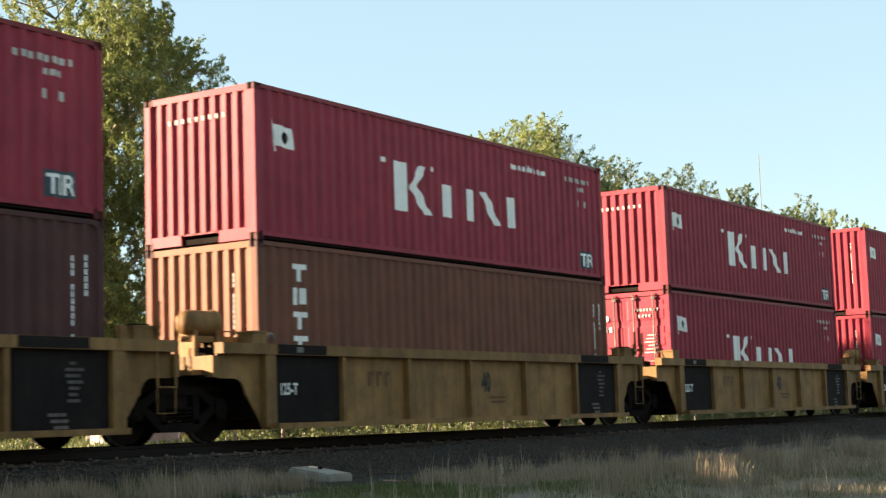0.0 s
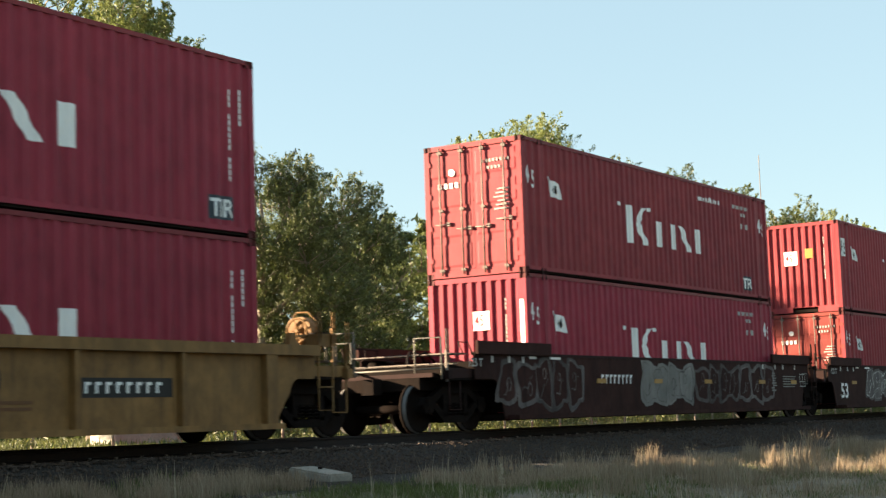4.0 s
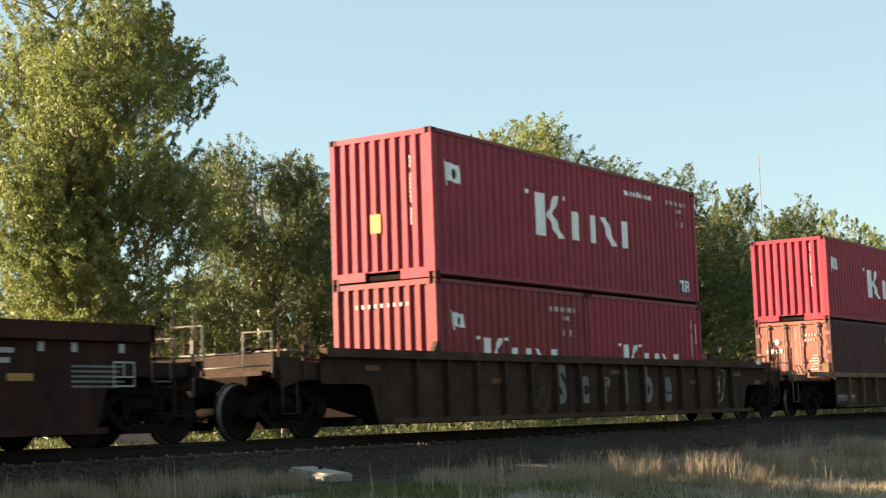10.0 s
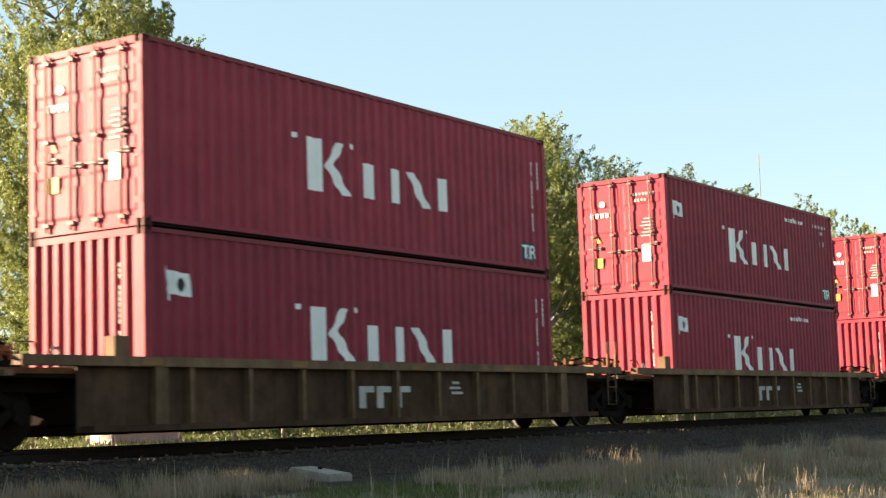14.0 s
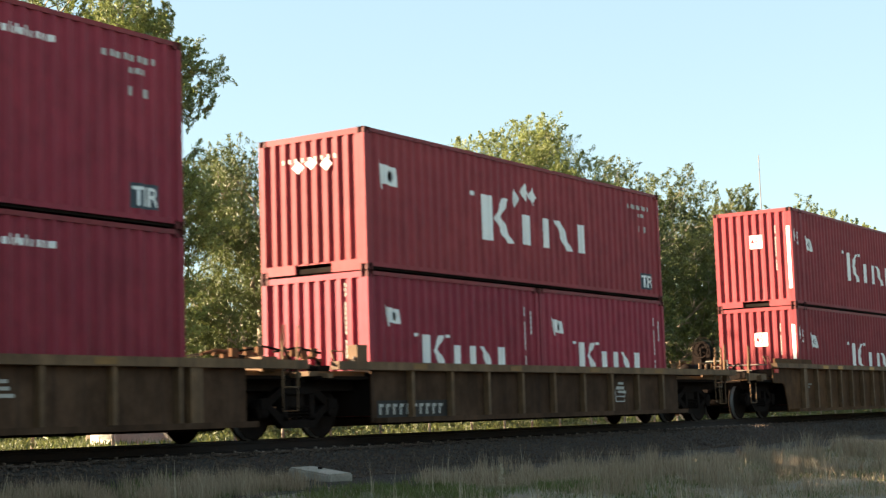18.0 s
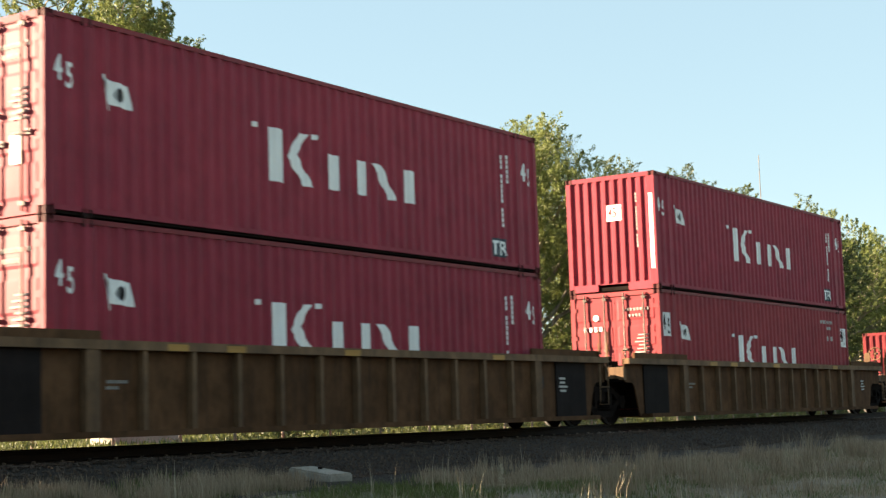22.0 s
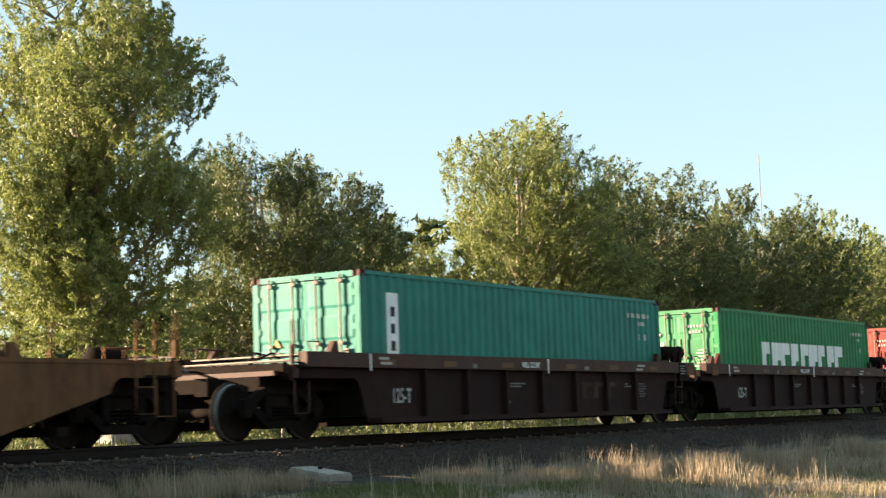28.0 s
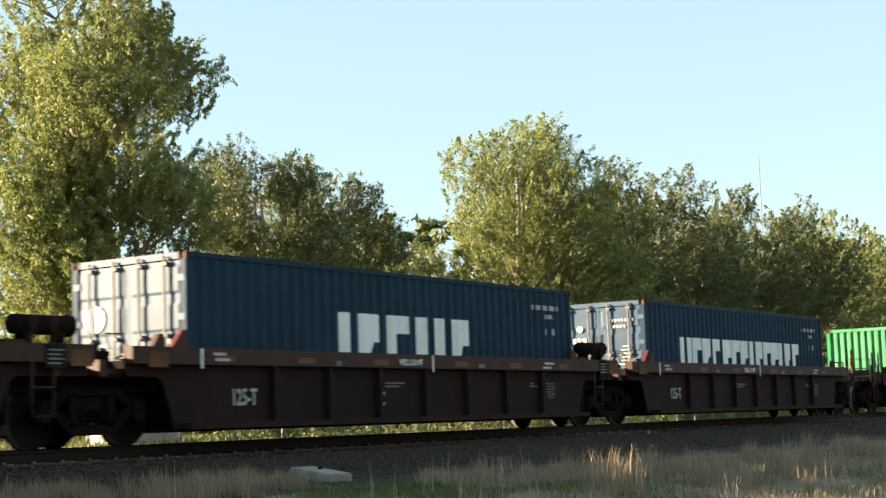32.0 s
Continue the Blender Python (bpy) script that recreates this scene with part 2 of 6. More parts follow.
def flat_polys(polys):
    bm = bmesh.new()
    for p in polys:
        bm.faces.new([bm.verts.new((x, 0, z)) for x, z in p])
    return bm


def rect(x0, x1, z0, z1):
    return [(x0, z0), (x1, z0), (x1, z1), (x0, z1)]


# ---------------------------------------------------------------- containers
W2 = 1.219
FT = 0.3048
PITCH, DEEP = 0.278, 0.036


def wave(u0, u1):
    """Breaks (u, depth) of the side's corrugation between u0 and u1."""
    n = max(1, round((u1 - u0) / PITCH))
    p = (u1 - u0) / n
    out = []
    for i in range(n):
        a = u0 + i * p
        out += [(a, 0.0), (a + 0.26 * p, 0.0), (a + 0.5 * p, DEEP), (a + 0.76 * p, DEEP)]
    return out + [(u1, 0.0)]


def side_wave(length):
    if length > 13:
        a = 0.86
        return wave(0.1, 0.74) + wave(a, length - a) + wave(length - 0.74, length - 0.1)
    return wave(0.1, length - 0.1)


def depth_at(wv, u):
    for (a, da), (b, db) in zip(wv, wv[1:]):
        if a <= u <= b and b > a:
            return da + (db - da) * (u - a) / (b - a)
    return 0.0


def on_side(bm, length):
    """Lay a flat marking onto the corrugated near side: cut it at each break and follow the depth."""
    wv = side_wave(length)
    lo = min(v.co.x for v in bm.verts)
    hi = max(v.co.x for v in bm.verts)
    for u, _ in wv:
        if lo < u < hi:
            bmesh.ops.bisect_plane(bm, geom=bm.verts[:] + bm.edges[:] + bm.faces[:], plane_co=(u, 0, 0), plane_no=(1, 0, 0))
    for v in bm.verts:
        v.co.y = depth_at(wv, v.co.x) - W2 + 0.002
    return bm


def side_mark(name, key, make, length, material, parent, label="", fix=False):
    if key not in MESHES:
        bm = on_side(make(), length)
        for f in bm.faces:
            f.normal_update()
            if f.normal.y > 0:
                f.normal_flip()
        MESHES[key] = as_mesh(name, bm, False)
    ob = link_mesh(name, MESHES[key], material, parent, label)
    if name.endswith("marking"):
        ob["kind"] = "stuff"
    return ob


def casting(bm):
    box(bm, -0.089, 0.089, -0.081, 0.081, -0.059, 0.059)
    faces = [f for f in bm.faces if abs(f.calc_center_median().z) < 0.02]
    r = bmesh.ops.inset_individual(bm, faces=faces, thickness=0.033)
    for f in faces:
        n = f.calc_center_median().copy()
        n.z = 0
        n.normalize()
        for v in f.verts:
            v.co -= n * 0.03


def corrugated_end(bm, h):
    """Front end: upright ribs; x is the depth inwards."""
    pts = []
    n = 9
    p = (2 * W2 - 0.26) / n
    for i in range(n):
        a = -W2 + 0.13 + i * p
        pts += [(a, 0.012), (a + 0.36 * p, 0.012), (a + 0.5 * p, 0.06), (a + 0.86 * p, 0.06)]
    pts.append((W2 - 0.13, 0.012))
    lo = [bm.verts.new((d, y, 0.205)) for y, d in pts]
    hi = [bm.verts.new((d, y, h - 0.10)) for y, d in pts]
    for i in range(len(pts) - 1):
        bm.faces.new((lo[i], lo[i + 1], hi[i + 1], hi[i]))


def door_leaf(bm, h):
    """A door leaf, 1.13 m wide from y = 0: one pressed sheet with shallow horizontal troughs, and a rim."""
    z0, z1 = 0.17, h - 0.13
    prof = [(z0, 0.03)]
    for k in range(4):
        a = z0 + (z1 - z0) * k / 4 + 0.08
        b = z0 + (z1 - z0) * (k + 1) / 4 - 0.08
        prof += [(a - 0.02, 0.03), (a + 0.03, 0.018), (b - 0.03, 0.018), (b + 0.02, 0.03)]
    prof.append((z1, 0.03))
    ys = [(0.0, 0), (0.06, 0), (0.09, 1), (1.04, 1), (1.07, 0), (1.13, 0)]
    grid = [[bm.verts.new(((d if k else 0.03), y, z)) for y, k in ys] for z, d in prof]
    for r0, r1 in zip(grid, grid[1:]):
        for i in range(len(ys) - 1):
            bm.faces.new((r0[i], r0[i + 1], r1[i + 1], r1[i]))
    back = [[bm.verts.new((0.07, y, z)) for y in (0.0, 1.13)] for z in (z0, z1)]
    bm.faces.new((back[0][0], back[1][0], back[1][1], back[0][1]))
    bm.faces.new((grid[0][0], grid[0][-1], back[0][1], back[0][0]))
    bm.faces.new((grid[-1][0], grid[-1][-1], back[1][1], back[1][0]))


def shapes_logo(k):
    """The line's emblem as plain shapes: a tall bar with a wedge, then four lower blocks; k scales it. From u = 0, z = 0."""
    tall = [rect(0.06, 0.46, 0.0, 0.9), [(0.54, 0.46), (0.98, 0.0), (1.26, 0.0), (0.80, 0.52), (1.12, 0.9), (0.88, 0.9)]]
    low = [rect(1.66, 1.96, 0.02, 0.64), rect(2.50, 2.76, 0.02, 0.64), [(2.98, 0.64), (3.26, 0.64), (3.72, 0.02), (3.44, 0.02)], rect(3.98, 4.34, 0.02, 0.64)]
    dots = [rect(-0.34, -0.20, 0.84, 0.93), rect(1.24, 1.38, 0.84, 0.93)]
    return [[(x * k, z * k) for x, z in p] for p in tall + low + dots]


def moved(polys, dx, dz):
    return [[(x + dx, z + dz) for x, z in p] for p in polys]


def bars(u, z, widths, h, gap=0.05):
    out = []
    for w in widths:
        out.append(rect(u, u + w, z, z + h))
        u += w + gap
    return out


def container(x, z, ft, h, skin, front="plain", label="", marks=(), door_skin=None):
    """A steel freight container whose left end stands at x in the train; marks: names of what is painted on the near side."""
    length = ft * FT - 0.02
    root = new("freight_container")
    tagged(root, label, "container", "containers on the train")
    root.location = (x, TRACK_Y, z)
    LOAD.append((root, x, z))
    wv = side_wave(length)

    def side(bm):
        z0, z1 = 0.15, h - 0.06
        lo = [bm.verts.new((u, d, z0)) for u, d in wv]
        hi = [bm.verts.new((u, d, z1)) for u, d in wv]
        for i in range(len(wv) - 1):
            if wv[i + 1][0] > wv[i][0] + 1e-6:
                bm.faces.new((lo[i], lo[i + 1], hi[i + 1], hi[i]))
    shared("side_panel", ("side", ft, h), side, skin, root, at=(0, -W2 + 0.006, 0), fix=False)
    back = shared("side_panel", ("side", ft, h), side, skin, root, at=(length, W2 - 0.006, 0), fix=False)
    back.rotation_euler = (0, 0, math.pi)
    shared("roof", ("roof", ft), lambda bm: box(bm, 0.05, length - 0.05, -W2 + 0.05, W2 - 0.05, -0.03, -0.01), skin, root, at=(0, 0, h))
    shared("floor", ("cfloor", ft), lambda bm: box(bm, 0.05, length - 0.05, -W2 + 0.05, W2 - 0.05, 0.03, 0.12), IRON, root)
    for y in (-W2, W2 - 0.06):
        shared("top_rail", ("trail", ft), lambda bm: box(bm, 0.17, length - 0.17, 0.0, 0.06, -0.075, -0.003), RED_DARK if skin in (RED, RED_FADED, RED_ORANGE) else skin, root, at=(0, y, h))
        shared("bottom_rail", ("brail", ft), lambda bm: box(bm, 0.17, length - 0.17, 0.012, 0.048, 0.075, 0.155), skin, root, at=(0, y, 0))
    for px in (0.0, length - 0.12):
        for y in (-W2, W2 - 0.12):
            shared("corner_post", ("post", h), lambda bm: box(bm, 0, 0.12, 0, 0.12, 0.115, h - 0.115), skin, root, at=(px, y, 0))
    for px in (0.089, length - 0.089):
        for y in (-W2 + 0.078, W2 - 0.078):
            for cz in (0.059, h - 0.059):
                shared("corner_casting", "casting", casting, OXIDE if skin in (RED, RED_FADED, RED_ORANGE, RED_DARK) else PLUM, root, at=(px, y, cz))
    if ft == 45:
        for px in (0.74, length - 0.86):
            for y in (-W2 - 0.002, W2 - 0.058):
                shared("stacking_post", ("spost", h), lambda bm: box(bm, 0, 0.12, 0, 0.06, 0.118, h - 0.118), skin, root, at=(px, y, 0))
                for cz in (0.059, h - 0.059):
                    shared("corner_casting", "casting", casting, SOOT, root, at=(px + 0.06, y * 0.938, cz))
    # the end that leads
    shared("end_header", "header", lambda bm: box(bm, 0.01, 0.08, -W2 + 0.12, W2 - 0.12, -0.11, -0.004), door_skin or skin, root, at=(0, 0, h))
    if front == "plain":
        shared("end_panel", ("end", h), lambda bm: corrugated_end(bm, h), door_skin or skin, root, fix=False)

        def sill(bm):
            for s in (-1, 1):
                prism_pts = sorted((s * W2 * 0.9, s * 0.42))
                box(bm, 0.005, 0.09, prism_pts[0], prism_pts[1], 0.012 if s < 0 else 0.03, 0.21)
            box(bm, 0.03, 0.09, -0.42, 0.42, 0.185, 0.21)
        shared("end_sill", "sill", sill, door_skin or skin, root)
    else:
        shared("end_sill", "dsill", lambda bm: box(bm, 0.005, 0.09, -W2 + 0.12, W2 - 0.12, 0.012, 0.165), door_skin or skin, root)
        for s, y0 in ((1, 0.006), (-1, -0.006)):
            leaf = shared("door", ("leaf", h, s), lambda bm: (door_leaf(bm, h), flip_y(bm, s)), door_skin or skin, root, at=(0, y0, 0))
            for yy in (0.26, 0.80):
                shared("locking_rod", ("rod", h), lambda bm: (tube(bm, [(-0.034, 0, 0.06), (-0.034, 0, h - 0.05)], 0.021, 8),
                       box(bm, -0.05, 0.012, -0.05, 0.05, 0.14, 0.20), box(bm, -0.05, 0.012, -0.05, 0.05, h * 0.5, h * 0.5 + 0.05), box(bm, -0.05, 0.012, -0.05, 0.05, h - 0.20, h - 0.14)), STEEL, leaf, at=(0, s * yy, 0))
                shared("door_handle", ("hnd", s), lambda bm: (tube(bm, [(-0.035, 0, 0), (-0.045, s * 0.20, -0.01), (-0.04, s * 0.34, 0.0)], 0.014, 6),
                       box(bm, -0.04, 0.0, min(0, s * 0.34) - 0.02, min(0, s * 0.34) + 0.05, -0.04, 0.04)), STEEL, leaf, at=(0, s * (yy - 0.2), 1.05 + 0.12 * (yy > 0.5)))
            for k in range(4):
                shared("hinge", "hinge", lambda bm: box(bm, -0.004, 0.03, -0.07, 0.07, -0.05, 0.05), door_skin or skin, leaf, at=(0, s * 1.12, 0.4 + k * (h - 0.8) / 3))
    # far end, plain and closed
    shared("end_panel", ("rear", h), lambda bm: box(bm, -0.06, -0.02, -W2 + 0.11, W2 - 0.11, 0.0, h - 0.01), skin, root, at=(length, 0, 0))
    for mk in marks:
        MARKS[mk](root, ft, h, length)
    return root


def flip_y(bm, s):
    for v in bm.verts:
        v.co.y *= s


LOAD = []


def on_end(name, key, polys, material, parent, out=0.006, label=""):
    """A marking on the leading end, given in y (seen from ahead) and z."""
    def build(bm):
        for p in polys:
            bm.faces.new([bm.verts.new((0.0, y, z)) for y, z in p])
    ob = shared(name, key, build, material, parent, label, at=(0.012 - out, 0, 0))
    if name.endswith("marking"):
        ob["kind"] = "stuff"
    return ob


def m_logo(root, ft, h, length):
    if ft == 20:
        k, u, z = 0.68, 1.68, h * 0.34
    elif ft == 45:
        k, u, z = 1.0, 4.78, h * 0.345
    else:
        k, u, z = 1.02, 3.90, h * 0.33
    for i, p in enumerate(moved(shapes_logo(k), u, z)):
        side_mark("emblem_block", ("logo", i, ft, h), lambda: flat_polys([p]), length, WHITE, root)


def m_logo_high(root, ft, h, length):
    for i, p in enumerate(moved(shapes_logo(1.02), 3.90, h * 0.39)):
        side_mark("emblem_block", ("logohigh", i, ft, h), lambda: flat_polys([p]), length, WHITE, root)


def m_flag(root, ft, h, length):
    u = {20: 0.55, 40: 0.45, 45: 1.12}[ft]
    z = h - (0.98 if ft == 20 else 1.08 if ft == 40 else 1.28)
    k = 0.75 if ft == 20 else 1.0

    def make():
        return flat_polys([[(u + a * k, z + b * k) for a, b in p] for p in
                           ([(0, 0.47), (0.52, 0.42), (0.60, 0.06), (0.12, 0.10)], [(0.0, 0.52), (0.04, 0.52), (0.14, 0.0), (0.10, 0.0)])])
    side_mark("flag_mark", ("flag", ft, h), make, length, WHITE, root, "white flag mark")
    side_mark("flag_badge", ("badge", ft, h), lambda: badge(u + 0.24 * k, z + 0.14 * k, 0.22 * k), length, SLATE, root)


def badge(u, z, s):
    bm = flat_polys([[(u + s / 2 + s / 2 * math.cos(a * 0.785), z + s / 2 + s / 2 * math.sin(a * 0.785)) for a in range(8)]])
    for v in bm.verts:
        v.co.y = 0
    return bm


def m_web(root, ft, h, length):
    u = length - (4.0 if ft == 40 else 4.7)
    side_mark("address_marking", ("web", ft, h), lambda: flat_polys(bars(u, h - 0.47, (0.10, 0.10, 0.10, 0.03, 0.07, 0.05, 0.03, 0.07, 0.07, 0.03, 0.06, 0.07, 0.12), 0.10, 0.045) + bars(u + 0.62, h - 0.44, (0.04, 0.04, 0.04), 0.12, 0.10)), length, WHITE, root)


def m_code(root, ft, h, length):
    u = length - (1.65 if ft != 45 else 2.35)
    side_mark("code_marking", ("code", ft, h), lambda: flat_polys(bars(u, h - 0.46, (0.10, 0.08, 0.10, 0.1, 0.08, 0.09, 0.1, 0.08), 0.10, 0.05)
              + bars(u + 0.55, h - 0.64, (0.09, 0.1, 0.08), 0.09, 0.03) + bars(u + 0.52, h - 0.98, (0.10,), 0.14) + bars(u + 0.85, h - 0.98, (0.09,), 0.14)), length, GREY_MARK, root)


def m_codev(root, ft, h, length):
    u = length - (0.62 if ft != 45 else 1.45)
    side_mark("code_marking", ("codev", ft, h), lambda: flat_polys([rect(u, u + 0.042, h * 0.30 + 0.10 * i, h * 0.30 + 0.10 * i + 0.082) for i in range(int(h * 0.55 / 0.10)) if i not in (4, 11)]
              + [rect(u + 0.25, u + 0.295, h * 0.62 + 0.10 * i, h * 0.62 + 0.10 * i + 0.082) for i in range(int(h * 0.23 / 0.10))]), length, WHITE, root)


def m_tir(root, ft, h, length):
    u = length - (1.05 if ft != 45 else 1.85)

    def make():
        bm = text_flat("TIR", 0.40, 0.85, 0.02)
        for v in bm.verts:
            v.co.x, v.co.z = v.co.x + u, v.co.z + 0.28
        return bm
    side_mark("plate", ("tirplate", ft, h), lambda: flat_polys([rect(u - 0.05, u + 0.55, 0.24, 0.62)]), length, TEALGREY_MARK, root, "blue-grey plate")
    side_mark("writing", ("tir", ft, h), make, length, WHITE, root).location.y = -0.008


def number_mark(txt, plate):
    def m(root, ft, h, length):
        for side, u in (("l", 0.20), ("r", length - 0.60)):
            for i, ch in enumerate(txt):
                def make(i=i, ch=ch):
                    bm = text_flat(ch, 0.52, 0.66, 0.018)
                    for v in bm.verts:
                        v.co.x, v.co.z = v.co.x + u + 0.21 * i, v.co.z + h - 0.98 - 0.10 * i
                    return bm
                if plate:
                    if i == 0:
                        side_mark("number_plate", ("nplate", side, h), lambda: flat_polys([rect(u - 0.04, u + 0.46, h - 1.14, h - 0.56)]), length, WHITE, root)
                    side_mark("number", ("num", ch, i, side, h), make, length, SLATE, root).location.y = -0.005
                else:
                    side_mark("number", ("num", ch, i, side, h), make, length, WHITE, root)
    return m


def end_number(root, txt, y, z):
    def build(bm):
        t = text_flat(txt, 0.34, 0.72, 0.01)
        me = bpy.data.meshes.new("writing")
        t.to_mesh(me)
        t.free()
        bm.from_mesh(me)
        bpy.data.meshes.remove(me)
        for v in bm.verts:
            v.co = (0.0, y - v.co.x, z + v.co.z)
    shared("number", ("endtext", txt, y, z), build, RED_DARK, root, at=(0.0025, 0, 0), fix=False)


def m_endnum(root, ft, h, length):
    on_end("number_plate", "endplate", [rect(0.18, 0.62, 1.55, 2.0)], WHITE, root)
    end_number(root, "45", 0.58, 1.66)
    on_end("warning_sticker", "endyel", [rect(-0.34, -0.08, 1.75, 2.06)], YELLOW_MARK, root)


def m_endwhite(root, ft, h, length):
    on_end("number_plate", "endwhite", [rect(-0.30, 0.10, 1.75, 2.15)], WHITE, root)
    end_number(root, "45", 0.07, 1.84)
    on_end("code_marking", ("endcode", h), [rect(-0.725, -0.695, 1.05 + 0.085 * i, 1.115 + 0.085 * i) for i in range(16) if i not in (4, 12)], GREY_MARK, root)
    on_end("post_stripe", ("endstripe", h), [rect(-1.16, -1.06, 0.5, h - 0.55)], WHITE, root, 0.016)


def m_endbars(root, ft, h, length):
    on_end("code_marking", ("endbars", h), [rect(0.62 - 0.15 * i, 0.675 - 0.15 * i, h - 0.50, h - 0.42) for i in range(9)], GREY_MARK, root)


def m_endcode(root, ft, h, length):
    on_end("code_marking", ("endcode", h), [rect(-0.725, -0.695, 1.05 + 0.085 * i, 1.115 + 0.085 * i) for i in range(16) if i not in (4, 12)], GREY_MARK, root)


def m_yellow(root, ft, h, length):
    on_end("warning_sticker", "endy", [rect(0.02, 0.26, 0.95, 1.32)], YELLOW_MARK, root)


def m_diamond(root, ft, h, length):
    u, z = 5.3, h * 0.72
    side_mark("diamond_marking", ("dia", ft, h), lambda: flat_polys([[(u + a, z + b - 0.2), (u + a + s, z + b), (u + a, z + b + 0.2), (u + a - s, z + b)] for a, b, s in ((0, -0.05, 0.13), (0.40, 0.12, 0.16), (0.72, 0.06, 0.18))]), length, WHITE, root)
    on_end("diamond_marking", "enddia", [[(y, 2.0 + z2 - 0.12), (y + 0.14, 2.0 + z2), (y, 2.0 + z2 + 0.12), (y - 0.14, 2.0 + z2)] for y, z2 in ((-0.35, 0), (0, 0.05), (0.3, 0))], WHITE, root)


def m_doorbars(root, ft, h, length):
    on_end("code_marking", ("doorcode", h), [rect(-0.92 + 0.09 * i, -0.875 + 0.09 * i, h - 0.49, h - 0.42) for i in range(8)]
           + [rect(-0.70 + 0.09 * i, -0.655 + 0.09 * i, h - 0.64, h - 0.57) for i in range(4)]
           + [rect(-0.90, -0.62 + 0.05 * (i % 3), h - 1.10 - 0.085 * i, h - 1.07 - 0.085 * i) for i in range(6)], GREY_MARK, root, 0.016)
    on_end("round_sign", ("doorsign", h), [[(0.52 + 0.08 * math.cos(a * 0.524), h - 0.62 + 0.08 * math.sin(a * 0.524)) for a in range(12)]], WHITE, root, 0.016)
    on_end("name_marking", ("doorname", h), [rect(0.36 + 0.14 * i, 0.44 + 0.14 * i, h - 0.96, h - 0.84) for i in range(4)], WHITE, root, 0.016)


def m_doorstick(root, ft, h, length):
    on_end("warning_sticker", ("dsty", h), [rect(0.56, 0.82, 0.66, 0.92)], YELLOW_MARK, root, 0.016)
    on_end("notice", ("dstw", h), [rect(-0.76, -0.54, 0.74, 1.16)], WHITE, root, 0.016)
    on_end("warning_triangle", ("dstt", h), [[(0.58, 1.30), (0.78, 1.30), (0.68, 1.46)]], YELLOW_MARK, root, 0.016)


def m_triton(root, ft, h, length):
    z, u = h - 0.62, 0.92
    shapes = [(0.38, 0.09), (0.38, 0.20), (0.12, 0.30), (0.38, 0.09), (0.36, 0.24), (0.34, 0.26)]
    pol = []
    for i in range(6):
        zz = z - 0.40 * i
        pol += [rect(u, u + 0.36, zz + 0.20, zz + 0.29), rect(u + 0.12, u + 0.24, zz, zz + 0.2)] if i % 3 != 1 else [rect(u, u + 0.13, zz, zz + 0.29), rect(u + 0.2, u + 0.34, zz + 0.02, zz + 0.29)]
    side_mark("name_marking", ("triton", ft, h), lambda: flat_polys(pol), length, WHITE, root, "white upright row of blocks")


def m_tex(root, ft, h, length):
    u, z = 0.80, h - 1.05
    side_mark("name_marking", ("tex", ft, h), lambda: flat_polys([rect(u + 0.1, u + 0.22, z, z + 0.42), rect(u, u + 0.32, z + 0.28, z + 0.34),
              rect(u, u + 0.32, z - 0.5, z - 0.16), [(u, z - 1.0), (u + 0.10, z - 1.0), (u + 0.34, z - 0.66), (u + 0.24, z - 0.66)], [(u + 0.24, z - 1.0), (u + 0.36, z - 1.0), (u + 0.12, z - 0.66), (u, z - 0.66)]]), length, WHITE, root, "white upright row of blocks")


def wide_name(key, u, z, hgt, widths, gap):
    """A row of big plain blocks, some with a bite taken out."""
    def m(root, ft, h, length):
        pol, x = [], u
        for i, w in enumerate(widths):
            if w < 0.4:
                pol.append(rect(x, x + w, z, z + hgt))
            elif i % 2 == 0:
                pol.append([(x, z), (x + w * 0.46, z), (x + w * 0.46, z + hgt * 0.62), (x + w, z + hgt * 0.62), (x + w, z + hgt), (x, z + hgt)])
            else:
                pol.append([(x, z), (x + w * 0.48, z), (x + w * 0.66, z + hgt * 0.42), (x + w, z + hgt * 0.42), (x + w, z + hgt), (x, z + hgt)])
            x += w + gap
        for i, p in enumerate(pol):
            side_mark("name_block", (key, i), lambda: flat_polys([p]), length, WHITE, root)
    return m


def m_plate_gv(root, ft, h, length):
    u = 0.74
    side_mark("white_label", ("gv", ft), lambda: flat_polys([rect(u, u + 0.54, h - 1.80, h - 0.34)]), length, WHITE, root)
    for ch, z in (("G", h - 0.99), ("V", h - 1.70)):
        def make(ch=ch, z=z):
            bm = text_flat(ch, 0.70, 0.80, 0.03)
            w = max(v.co.x for v in bm.verts)
            for v in bm.verts:
                v.co.x, v.co.z = v.co.x + u + 0.27 - w / 2, v.co.z + z
            return bm
        side_mark("letter", ("gvs", ch), make, length, BLACK_MARK, root).location.y = -0.005


def m_plate_c(root, ft, h, length):
    u = 0.85
    side_mark("white_label", ("cai", ft), lambda: flat_polys([rect(u, u + 0.34, h - 1.85, h - 0.37)]), length, WHITE, root)
    side_mark("label_marking", ("cais", ft), lambda: flat_polys([rect(u + 0.08, u + 0.26, h - 0.80 - 0.31 * i, h - 0.62 - 0.31 * i) for i in range(4)]), length, BLACK_MARK, root).location.y = -0.005


